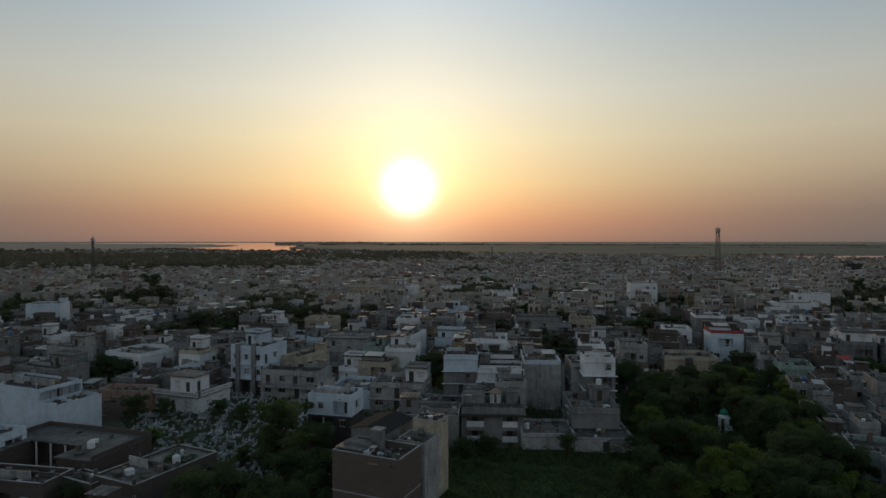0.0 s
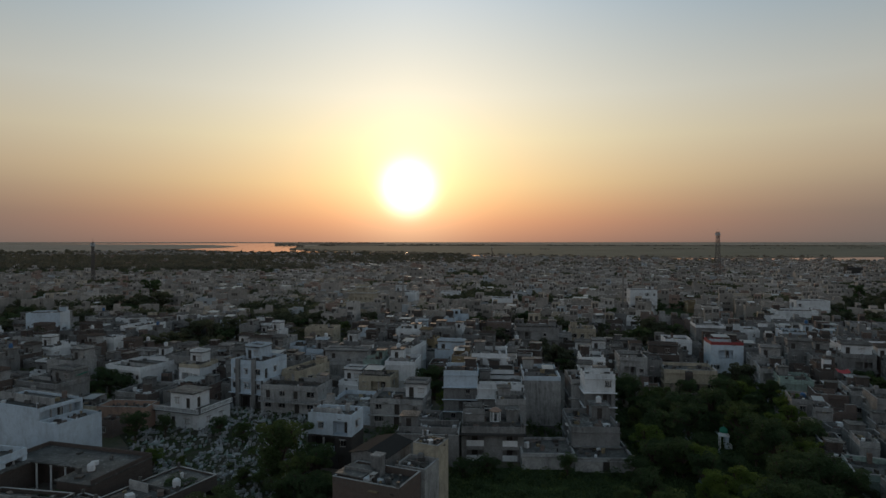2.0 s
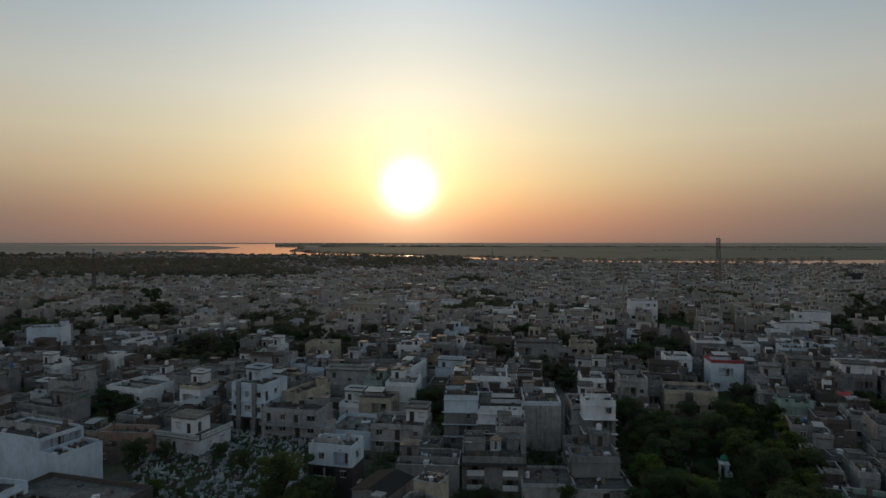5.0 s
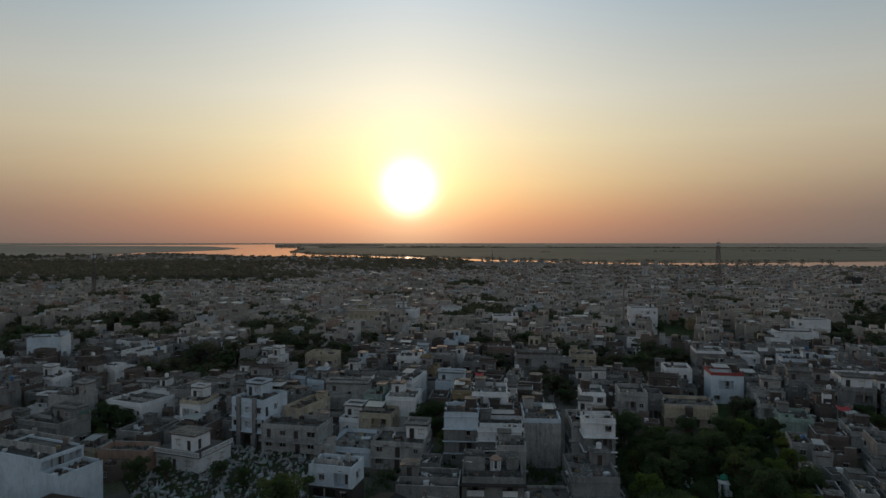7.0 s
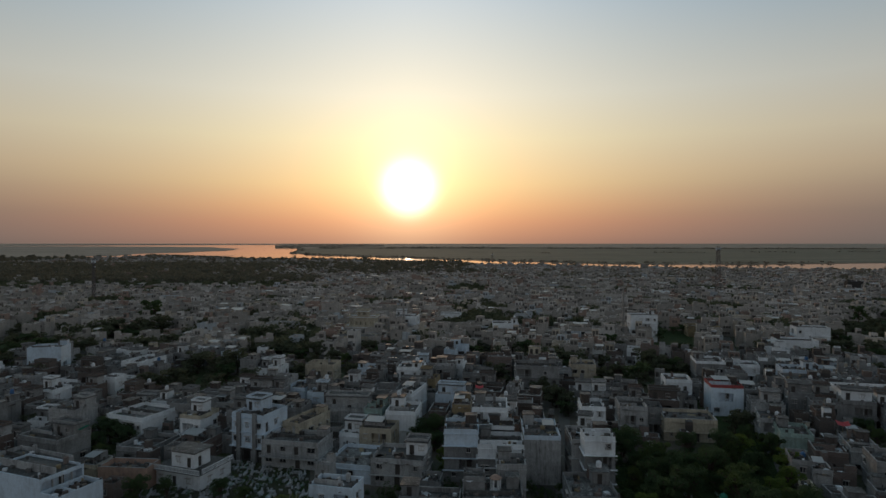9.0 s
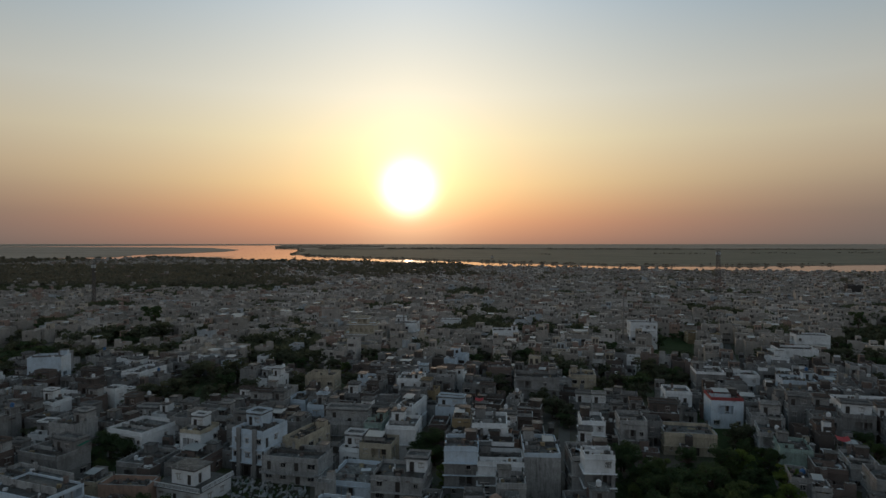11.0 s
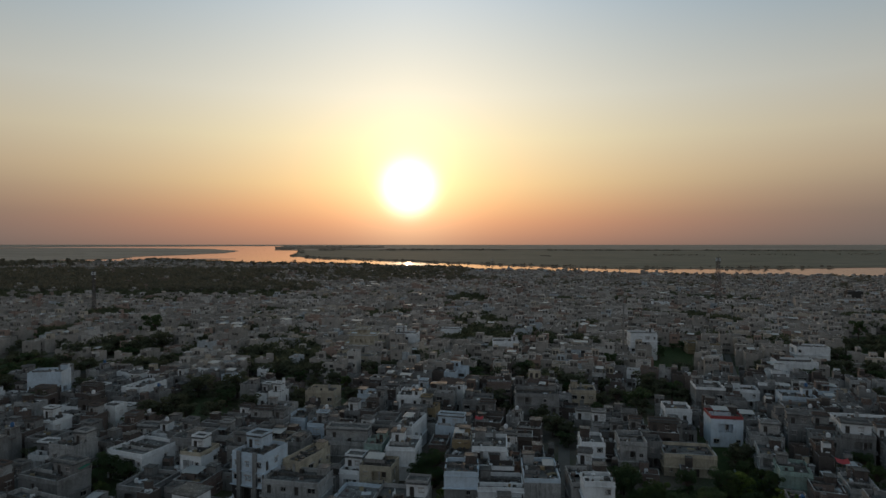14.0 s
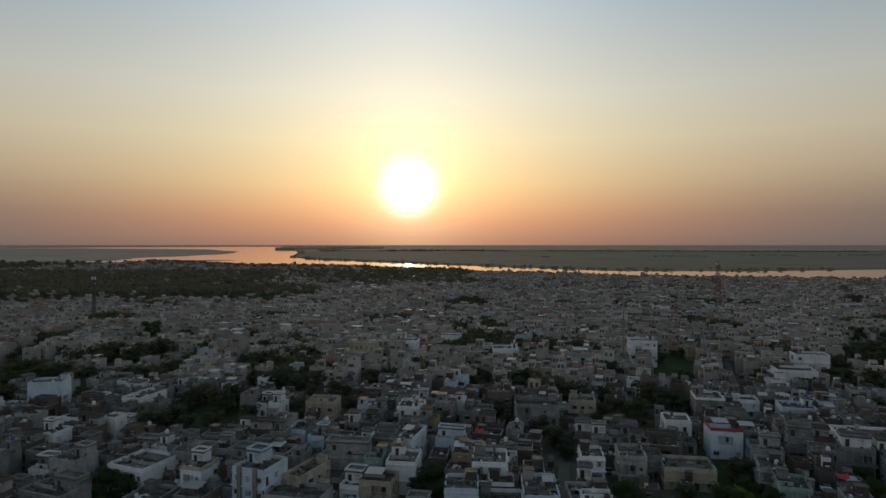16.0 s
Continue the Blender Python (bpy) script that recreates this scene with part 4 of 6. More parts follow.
def terrace_house(x, y, yaw):
    """A white house: long low storey with a balustraded terrace, and a smaller upper room under an overhanging slab."""
    root = thing("terrace_house", pose(x, y, 0, 0, 0, yaw), "white two-storey house with a balustraded terrace and slab roof", "house", "town houses")
    w, d, low, high = 11.0, 9.0, 3.2, 6.5
    s = Shape()
    holes = [(1.0, 2.2, 1.0, 2.2), (4.2, 5.2, 0.05, 2.15), (7.6, 9.0, 1.0, 2.2)]
    wall_face(s, (-w / 2, 0), (1, 0), (0, -1), w, -0.5, low, holes)
    wall_face(s, (w / 2, 0), (0, 1), (1, 0), d, -0.5, low, [(2.0, 3.2, 1.0, 2.2), (5.6, 6.8, 1.0, 2.2)])
    wall_face(s, (-w / 2, d), (0, -1), (-1, 0), d, -0.5, low, [])
    wall_face(s, (w / 2, d), (-1, 0), (0, 1), w, -0.5, low, [])
    part("lower_wall", s, WALLS["white"], root)
    part("terrace", Shape().box(-w / 2 - 0.6, w / 2 + 0.6, -0.9, d, low, low + 0.16), WORN_ROOF, root, "stained terrace slab")
    part("railing", railing(-w / 2 - 0.6, w / 2 + 0.6, -0.88, low + 0.16, 0.95, 0.35), WALLS["white"], root, "white balustrade")
    part("railing", railing(0, d, 0, low + 0.16, 0.95, 0.35), WALLS["white"], root, "white balustrade", pose(w / 2 + 0.6, 0, 0, 0, 0, 90))
    part("window", window_mesh(1.2, 1.2, True), None, root, at=pose(-w / 2 + 1.0, 0.17, 1.0))
    part("window", window_mesh(1.4, 1.2, True), None, root, at=pose(-w / 2 + 7.6, 0.17, 1.0))
    part("door", door_mesh(1.0, 2.1), None, root, at=pose(-w / 2 + 4.2, 0.17, 0.05))
    for a in (2.0, 5.6):
        part("window", window_mesh(1.2, 1.2, True), None, root, at=pose(w / 2 - 0.17, a, 1.0, 0, 0, 90))
    z, u, x0, uw, ud = low + 0.163, Shape(), -w / 2 + 2.6, 5.6, 4.6
    wall_face(u, (x0, 1.6), (1, 0), (0, -1), uw, z, high, [(1.2, 2.4, z + 0.9, z + 2.2), (3.8, 4.8, z + 0.05, z + 2.1)])
    wall_face(u, (x0 + uw, 1.6), (0, 1), (1, 0), ud, z, high, [(1.2, 2.2, z + 0.05, z + 2.1)])
    wall_face(u, (x0, 1.6 + ud), (0, -1), (-1, 0), ud, z, high, [])
    wall_face(u, (x0 + uw, 1.6 + ud), (-1, 0), (0, 1), uw, z, high, [])
    room = part("upper_room", u, WALLS["white"], root)
    part("window", window_mesh(1.2, 1.3, True), None, room, at=pose(x0 + 1.2, 1.77, z + 0.9))
    part("door", door_mesh(1.0, 2.05), None, room, at=pose(x0 + 3.8, 1.77, z + 0.05))
    part("door", door_mesh(1.0, 2.05), None, room, at=pose(x0 + uw - 0.17, 2.8, z + 0.05, 0, 0, 90))
    part("roof", Shape().box(x0 - 0.6, x0 + uw + 0.7, 0.9, 1.9 + ud, high, high + 0.22), WORN_ROOF, room, "weathered overhanging slab")
    MADE.append((x - math.sin(radians(yaw)) * d / 2, y + math.cos(radians(yaw)) * d / 2, w, d, yaw))


terrace_house(-52.2, 118.9, -20)


def gabled_shed(x, y, yaw, w, d, eave, ridge):
    """A grey cement shed with a gable towards the front and sheet slopes."""
    root = thing("gabled_shed", pose(x, y, 0, 0, 0, yaw), "grey cement gabled shed with a dark sheet roof", "shed")
    s = Shape()
    for b in (0, d):
        s.face([(-w / 2, b, -0.5), (w / 2, b, -0.5), (w / 2, b, eave), (0, b, ridge), (-w / 2, b, eave)])
    for a in (-w / 2, w / 2):
        s.face([(a, 0, -0.5), (a, d, -0.5), (a, d, eave), (a, 0, eave)])
    part("wall", s.weld(), WALLS["cement"], root)
    for side in (-1, 1):
        r = Shape()
        e = side * (w / 2 + 0.3)
        drop = (ridge - eave) * 0.3 / (w / 2)
        lo, hi = eave - drop + 0.03, ridge + 0.03
        r.face([(0, -0.3, hi), (e, -0.3, lo), (e, d + 0.3, lo), (0, d + 0.3, hi)])
        r.face([(0, -0.3, hi + 0.06), (0, d + 0.3, hi + 0.06), (e, d + 0.3, lo + 0.06), (e, -0.3, lo + 0.06)])
        r.face([(0, -0.3, hi), (0, -0.3, hi + 0.06), (e, -0.3, lo + 0.06), (e, -0.3, lo)])
        r.face([(e, -0.3, lo), (e, -0.3, lo + 0.06), (e, d + 0.3, lo + 0.06), (e, d + 0.3, lo)])
        part("roof", r.weld(), TARRED, root)
    MADE.append((x, y + d / 2, w, d, yaw))


def concrete_tank(x, y, z, h):
    root = thing("concrete_tank", pose(x, y, z, 0, 0, -24), "square grey concrete water tank on a roof", "water tank")
    part("body", Shape().box(-0.65, 0.65, -0.65, 0.65, 0, h), WALLS["cement"], root)
    part("lid", Shape().box(-0.75, 0.75, -0.75, 0.75, h, h + 0.12), WALLS["pale"], root)


gabled_shed(-9.6, 78.4, -24, 5.2, 7.0, 9.1, 9.7)
concrete_tank(-8.0, 75.2, 7.77, 2.5)


def courtyard_house(x, y, yaw):
    """A sooty one-storey house round a yard open to the front, with a veranda on columns. x, y: its back left corner."""
    root = thing("courtyard_house", pose(x, y, 0, 0, 0, yaw), "sooty brick one-storey house round a yard with a columned veranda", "house", "town houses")
    top = 4.0
    s = Shape()
    s.box(0, 19.6, -4.2, 0, -0.5, top)
    s.box(0, 3.6, -12.5, -4.203, -0.5, top).box(13.6, 19.6, -11.0, -4.203, -0.5, top)
    part("wall", s, WALLS["sooty"], root)
    part("roof", Shape().box(-0.1, 19.7, -6.6, 0.1, top + 0.003, top + 0.18), WORN_ROOF, root, "stained concrete roof deck")
    part("roof", Shape().box(-0.1, 4.0, -12.6, -6.603, top + 0.003, top + 0.18), WORN_ROOF, root, "stained concrete roof deck")
    part("roof", Shape().box(13.3, 19.7, -11.2, -6.603, top + 0.003, top + 0.18), WORN_ROOF, root, "stained concrete roof deck")
    for x0, x1, y0, y1 in ((0, 19.6, -0.2, 0), (0, 0.2, -12.5, -0.203), (19.4, 19.6, -11.0, -0.203)):
        part("parapet", Shape().box(x0, x1, y0, y1, top + 0.183, top + 0.75), WALLS["sooty"], root)
    for i in range(4):
        a = 4.6 + 2.7 * i
        part("column", Shape().lathe([(0.2, 0.0), (0.2, 0.2), (0.14, 0.25), (0.13, 3.7), (0.2, 3.8), (0.2, 4.0)], 8, a, -6.3), WALLS["white"], root, "white round column")
    for a in (5.2, 8.4, 11.3):
        part("door", door_mesh(1.1, 2.2), None, root, at=pose(a, -4.263, 0.0))
    part("yard_floor", Shape().box(3.603, 13.597, -11.0, -4.203, -0.3, 0.12), PAVING, root, "dark trodden yard floor")
    m = pose(x, y, 0, 0, 0, yaw)
    rng = random.Random(3)
    for a, b, q, e in ((14.0, -5.0, 0.5, 0.5), (14.4, -8.2, 0.4, 0.8), (16.0, -9.5, 0.5, 0.3), (2.0, -9.0, 0.6, 0.3), (8.0, -2.0, 0.4, 0.2), (14.5, -2.5, 0.3, 0.6)):
        litter(m, a, b, top + 0.18, q, e, rng)
    water_tank(m @ Vector((15.6, -7.2, top + 0.18)), "white")
    MADE.append((*(m @ Vector((9.8, -6.2, 0))).xy, 19.6, 12.4, yaw))


courtyard_house(-62.7, 96.9, -16)


def roof_room(x, y, z, yaw, w, d, h):
    """A low flat-topped room raised on the front of a roof, with a small window beside it."""
    root = thing("roof_room", pose(x, y, z, 0, 0, yaw), "low sooty brick roof room with a pale stained top", "roof room")
    part("wall", Shape().box(-w / 2, w / 2, 0, d, 0, h - 0.14), WALLS["sooty"], root)
    part("roof", Shape().box(-w / 2 - 0.08, w / 2 + 0.08, -0.08, d + 0.08, h - 0.137, h), ROOF, root, "pale stained concrete top")
    porch = part("porch", Shape().box(w / 2 + 0.083, w / 2 + 0.9, 0.3, 1.6, 0, h - 0.2), WALLS["white"], root, "whitewashed porch block")
    part("window", window_mesh(0.9, 1.2, True), None, porch, at=pose(w / 2 + 0.9, 0.45, 0.15, 0, 0, 90))


roof_room(-11.3, 72.6, 7.78, -24, 3.6, 3.6, 1.0)


# ---- trees and plants ----
def leaf_cloud(s, rng, centre, radius, count, size, mat=0):
    """Small tilted leaf clumps through a lumpy ball, most of them near its skin."""
    cx, cy, cz = centre
    for _ in range(count):
        d = Vector((rng.gauss(0, 1), rng.gauss(0, 1), rng.gauss(0, 1)))
        d.normalize()
        r = radius * (0.55 + 0.5 * rng.random() ** 0.6)
        p = Vector((cx + d.x * r, cy + d.y * r, cz + d.z * r * 0.8))
        a = Vector((rng.gauss(0, 1), rng.gauss(0, 1), rng.gauss(0, 0.6))).normalized() * size * rng.uniform(0.6, 1.3)
        b = a.cross(Vector((rng.gauss(0, 1), rng.gauss(0, 1), rng.gauss(0, 1))).normalized())
        if b.length < 1e-4:
            continue
        b = b.normalized() * size * rng.uniform(0.35, 0.8)
        s.face([tuple(p - a), tuple(p - b * 0.9 + a * 0.1), tuple(p + a), tuple(p + b + a * 0.1)], mat)


def make_tree(seed, lumps, count, size, mat, at):
    """A tree one unit tall: tapered trunk with limbs, and a crown of leaf clumps."""
    rng = random.Random(seed)
    root = thing("tree", at, "", "tree", "trees of the town")
    s = Shape()
    s.lathe([(0.035, -0.02), (0.026, 0.15), (0.02, 0.34), (0.012, 0.5)], 7)
    crown = Shape()
    for i in range(lumps):
        a = 2.4 * i + rng.uniform(-0.4, 0.4)
        reach = rng.uniform(0.06, 0.33)
        z = rng.uniform(0.20, 0.86)
        p = (math.cos(a) * reach, math.sin(a) * reach, z)
        s.beam((0, 0, min(z, rng.uniform(0.15, 0.45))), p, 0.009)
        leaf_cloud(crown, rng, p, rng.uniform(0.06, 0.14), count // lumps, size)
    leaf_cloud(crown, rng, (0, 0, 0.70), 0.17, count // 5, size)
    part("trunk", s, BARK, root)
    part("crown", crown, mat, root)
    return root


def make_palm(at):
    rng = random.Random(5)
    root = thing("palm_tree", at, "tall palm tree with drooping dark fronds beside houses", "palm tree", "palms")
    part("trunk", Shape().lathe([(0.2, -0.1), (0.15, 3), (0.13, 7), (0.15, 8.2)], 8), BARK, root)
    for i in range(13):
        a = 2 * math.pi * i / 13 + rng.uniform(-0.2, 0.2)
        lift = rng.uniform(0.2, 1.3)
        s = Shape()
        prev = Vector((0, 0, 8.1))
        for k in range(1, 8):
            t = k / 7
            p = Vector((math.cos(a) * 2.6 * t, math.sin(a) * 2.6 * t, 8.1 + lift * math.sin(t * 2.6) - 1.5 * t * t))
            side = Vector((-math.sin(a), math.cos(a), 0)) * 0.5 * (1.1 - t)
            s.face([tuple(prev), tuple(p + side + Vector((0, 0, -0.15))), tuple(p)])
            s.face([tuple(prev), tuple(p), tuple(p - side + Vector((0, 0, -0.15)))])
            prev = p
        part("frond", s, LEAF[0], root)
    return root


KINDS = []
for seed, lumps, count, size, mat in ((11, 22, 6600, 0.017, LEAF[0]), (12, 24, 6600, 0.017, LEAF[1]), (13, 20, 6000, 0.018, LEAF[0]), (14, 22, 6000, 0.017, LEAF[2])):
    KINDS.append(make_tree(seed, lumps, count, size, mat, pose(0, 0, 0)))
for seed, lumps, mat in ((21, 16, MUTED), (22, 17, MUTED), (23, 14, LEAF[0]), (24, 16, LEAF[1])):
    KINDS.append(make_tree(seed, lumps, 1100, 0.04, mat, pose(0, 0, 0)))
KEEP = []  # plots that trees hold free of houses
TREE_LABELS = ["broad dark green leafy tree among the houses", "leafy mid-green tree with a loose crown",
               "dense dark tree with a rounded crown", "yellowish green tree with a light crown"]
used_kinds = set()


def tree(x, y, h, spread=1.0, kind=0):
    rng = random.Random(int(x * 13 + y * 7))
    look_of = kind
    kind += 4 if y > 150 else 0
    m = Matrix.Translation((x, y, 0)) @ Matrix.Rotation(rng.uniform(0, 6.28), 4, "Z") @ Matrix.Diagonal((h * spread, h * spread, h, 1))
    if kind in used_kinds:
        ob = copy_thing(KINDS[kind], m)
        ob.matrix_basis = m
    else:
        used_kinds.add(kind)
        ob = KINDS[kind]
        ob.matrix_basis = m
    KEEP.append((x, y - 5, h * spread * 0.7, h * spread * 0.6 + 11, 0))
    return tagged(ob, TREE_LABELS[look_of])

# single trees: x, y, height, spread, kind
tree(-25.2, 93.6, 10, 1.35, 1)
tree(-18.8, 90.2, 7, 1.2, 0)
tree(-20.4, 86.1, 7, 1.2, 1)
tree(-25.5, 90.2, 7, 1.2, 1)
tree(-56.0, 110.5, 6, 1.1, 0)
tree(-51.8, 113.3, 4.5, 1, 0)
tree(-41.8, 113.9, 4, 1.2, 0)
tree(-27.6, 72.2, 7, 1.3, 0)
tree(-29.9, 73.0, 6, 1.3, 0)
tree(-25.9, 76.4, 5, 1.4, 0)
tree(-51.8, 79.9, 4, 1.2, 0)
tree(-28.4, 79.3, 5, 1.2, 0)
tree(-21.9, 74.6, 5, 1.4, 0)
tree(-16.7, 76.4, 5, 1.3, 0)
tree(0.7, 126.8, 6, 0.9, 3)
tree(7.2, 95.6, 3, 1.6, 0)
tree(3.2, 94.2, 3, 1.6, 0)
tree(19.4, 94.0, 4, 1, 0)
tree(29.9, 92.6, 4, 1.3, 0)
tree(28.9, 84.7, 5, 1.3, 0)
tree(33.2, 94.8, 6, 1.2, 0)
tree(24.6, 80.9, 4, 1.4, 1)
tree(28.7, 75.7, 6, 1.3, 1)
tree(30.3, 74.6, 5, 1.3, 3)
tree(36.3, 80.2, 7, 1.2, 3)
tree(40.6, 81.3, 7, 1.2, 3)
tree(35.6, 73.9, 6, 1.3, 3)
tree(42.8, 77.0, 7, 1.3, 0)
tree(40.0, 75.7, 6, 1.3, 0)
tree(51.5, 85.6, 8, 1.3, 0)
tree(53.5, 83.7, 7, 1.3, 0)
tree(45.9, 75.0, 7, 1.3, 0)
tree(47.7, 83.1, 8, 1.2, 0)
tree(40.1, 108.7, 7, 1.3, 0)
tree(45.8, 112.9, 7, 1.3, 0)
tree(46.4, 119.9, 7, 1.2, 0)
tree(53.4, 120.6, 8, 1.2, 0)
tree(53.3, 108.9, 8, 1.3, 1)
tree(53.2, 101.0, 8, 1.2, 0)
tree(53.3, 97.7, 7, 1.2, 0)
tree(52.5, 116.0, 4, 1.2, 0)
tree(50.8, 98.1, 5, 1.2, 0)
tree(43.8, 103.0, 4, 1.3, 0)
tree(38.0, 98.1, 5, 1.3, 0)
tree(38.0, 108.5, 6, 1.2, 0)
tree(43.2, 126.8, 6, 1.2, 1)
tree(39.8, 135.3, 6, 1, 0)
tree(61.6, 133.6, 7, 1.1, 0)
tree(71.4, 143.2, 5, 1, 0)
tree(41.4, 95.4, 4, 1.4, 1)
tree(44.5, 92.6, 4, 1.4, 0)
tree(48.7, 73.9, 6, 1.4, 3)
tree(43.8, 70.4, 6, 1.4, 0)
tree(51.3, 73.7, 5, 1.4, 1)
tree(41.4, 72.0, 5, 1.4, 0)
tree(-90.3, 188.8, 8, 1.75, 0)
tree(-92.1, 180.9, 5.4, 1.75, 0)
tree(-87.5, 198.4, 7, 1.62, 0)
tree(-86.8, 192.2, 5.2, 1.62, 0)
tree(-80.4, 190.4, 6, 1.5, 0)
tree(-76.3, 186.1, 3.6, 1.5, 2)
tree(-77.9, 212.5, 9, 1.62, 0)
tree(-73.8, 206.5, 6.8, 1.62, 2)
tree(-73.8, 218.2, 10, 1.5, 0)
tree(-76.3, 213.7, 7.0, 1.5, 2)
tree(-63.5, 198.4, 7, 1.5, 0)
tree(-66.4, 192.2, 4.2, 1.5, 0)
tree(-72.3, 190.0, 7, 1.5, 0)
tree(-68.2, 183.0, 5.0, 1.5, 0)
tree(-49.0, 207.5, 7, 1.62, 0)
tree(-48.3, 199.8, 5.2, 1.62, 0)
tree(-48.5, 227.9, 6, 1.5, 0)
tree(-46.4, 221.5, 4.8, 1.5, 0)
tree(-42.3, 234.3, 7, 1.5, 1)
tree(-41.3, 227.5, 4.7, 1.5, 0)
tree(-36.2, 226.1, 7, 1, 3)
tree(-2.6, 144.4, 7, 1.62, 0)
tree(-2.0, 139.4, 4.8, 1.62, 0)
tree(-5.8, 142.0, 5, 1.5, 0)
tree(-4.3, 136.2, 3.2, 1.5, 0)
tree(30.1, 183.8, 7, 1.5, 0)
tree(31.9, 176.9, 4.6, 1.5, 0)
tree(32.8, 175.3, 7, 1.5, 1)
tree(33.4, 167.5, 4.4, 1.5, 2)
tree(35.5, 172.6, 6, 1.5, 0)
tree(34.4, 166.2, 4.1, 1.5, 0)
tree(53.5, 204.7, 6, 1.5, 0)
tree(49.5, 196.8, 4.4, 1.5, 2)
tree(75.0, 223.5, 9, 1.5, 0)
tree(72.5, 218.3, 5.7, 1.5, 0)
tree(77.1, 217.7, 8, 1.5, 0)
tree(75.5, 210.6, 6.2, 1.5, 1)
tree(40.6, 135.8, 7, 1.38, 0)
tree(36.3, 131.1, 5.2, 1.38, 2)
tree(41.0, 132.9, 6, 1.25, 0)
tree(43.0, 128.7, 4.8, 1.25, 2)
tree(-184.5, 259.8, 8, 1.62, 0)
tree(-188.4, 252.5, 5.0, 1.62, 2)
tree(-182.3, 270.9, 8, 1.62, 0)
tree(-179.4, 264.6, 5.1, 1.62, 2)
tree(-164.7, 262.9, 8, 1.62, 0)
tree(-161.7, 258.9, 5.8, 1.62, 1)
tree(-149.2, 255.3, 8, 1.5, 0)
tree(-144.6, 251.3, 4.9, 1.5, 0)
tree(-132.4, 222.8, 7, 1.5, 0)
tree(-128.5, 216.6, 4.3, 1.5, 1)
tree(-160.6, 223.1, 8, 1.62, 0)
tree(-163.1, 218.6, 4.8, 1.62, 0)
tree(-150.8, 248.2, 8, 1.5, 0)
tree(-150.9, 242.6, 5.2, 1.5, 2)
tree(-164.1, 307.9, 9, 1.75, 0)
tree(-165.0, 300.2, 6.3, 1.75, 0)
tree(-149.9, 291.3, 9, 1.62, 0)
tree(-148.3, 283.9, 7.1, 1.62, 2)
tree(-166.4, 347.3, 15, 1.25, 2)
tree(-146.1, 297.3, 11, 1.5, 0)
tree(-149.9, 292.8, 7.1, 1.5, 2)
tree(-142.9, 308.4, 11, 1.5, 0)
tree(-145.5, 300.6, 8.5, 1.5, 0)
tree(-144.5, 291.3, 9, 1.5, 0)
tree(-144.1, 284.1, 6.2, 1.5, 2)
tree(-121.5, 312.3, 9, 1.25, 0)
tree(-123.1, 306.7, 6.2, 1.25, 0)
tree(-92.8, 286.1, 7, 1.5, 0)
tree(-89.5, 280.3, 4.9, 1.5, 2)
tree(102.1, 264.1, 4, 1.88, 1)
tree(101.3, 256.6, 2.9, 1.88, 0)
tree(100.3, 250.4, 4, 1.88, 1)
tree(97.0, 246.4, 2.6, 1.88, 1)
tree(235.3, 344.4, 12, 1, 2)
tree(200.5, 301.4, 9, 1.62, 0)
tree(199.4, 294.8, 7.0, 1.62, 0)
tree(220.7, 312.3, 9, 1.62, 0)
tree(216.5, 308.1, 6.7, 1.62, 0)
tree(203.2, 281.8, 9, 1.62, 1)
tree(199.7, 276.1, 7.0, 1.62, 0)
tree(180.7, 279.5, 8, 1.5, 0)
tree(181.3, 273.4, 5.7, 1.5, 2)
tree(103.3, 148.7, 5, 1.5, 0)
tree(108.3, 143.1, 3.3, 1.5, 0)
tree(99.8, 138.9, 6, 1.38, 1)
tree(104.6, 131.3, 3.9, 1.38, 0)
tree(148.8, 207.5, 7, 1.25, 0)
tree(146.8, 203.2, 4.7, 1.25, 2)
tree(175.5, 248.2, 8, 1.62, 0)
tree(175.3, 241.2, 5.9, 1.62, 1)
tree(-79.3, 144.4, 7, 1.5, 0)
tree(-79.6, 137.3, 5.2, 1.5, 0)
tree(-74.1, 141.0, 6, 1.5, 0)
tree(-75.5, 134.1, 3.8, 1.5, 1)
tree(-104.2, 154.5, 5, 1.5, 1)
tree(-102.4, 147.3, 3.4, 1.5, 1)
tree(-30.0, 157.7, 3, 1.25, 1)
tree(-30.9, 151.7, 1.8, 1.25, 2)
tree(145.1, 238.0, 7, 0.88, 2)
tree(15.1, 265.7, 5, 2, 0)
tree(18.7, 258.2, 3.6, 2, 0)
tree(-35.7, 82.5, 5, 1.4, 0)
tree(-22.2, 71.1, 5, 1.4, 1)
tree(-18.4, 72.0, 5, 1.4, 0)
tree(-15.5, 79.7, 6, 1.2, 0)
tree(-18.3, 81.9, 6, 1.2, 0)
tree(-21.8, 82.5, 5, 1.3, 0)
tree(-28.2, 71.1, 5, 1.4, 0)
tree(-13.3, 73.5, 4, 1.2, 0)
tree(-29.8, 90.4, 3, 1.4, 1)
tree(-46.4, 96.8, 4, 1.2, 3)
tree(-41.3, 95.6, 3, 1.2, 1)
tree(-36.3, 110.0, 4, 1.2, 1)
tree(-45.9, 75.2, 4, 1.2, 0)
tree(-52.7, 78.0, 4, 1.2, 0)
tree(-218.6, 329.6, 6.7, 1.41, 2)
tree(-219.9, 323.7, 4.4, 1.41, 2)
tree(-164.2, 292.7, 7.4, 1.41, 0)
tree(-160.6, 285.9, 4.5, 1.41, 0)
tree(-120.5, 267.8, 7.2, 1.72, 0)
tree(-119.7, 261.5, 4.6, 1.72, 0)
tree(-118.8, 288.0, 6.7, 1.57, 1)
tree(-122.6, 281.5, 4.8, 1.57, 2)
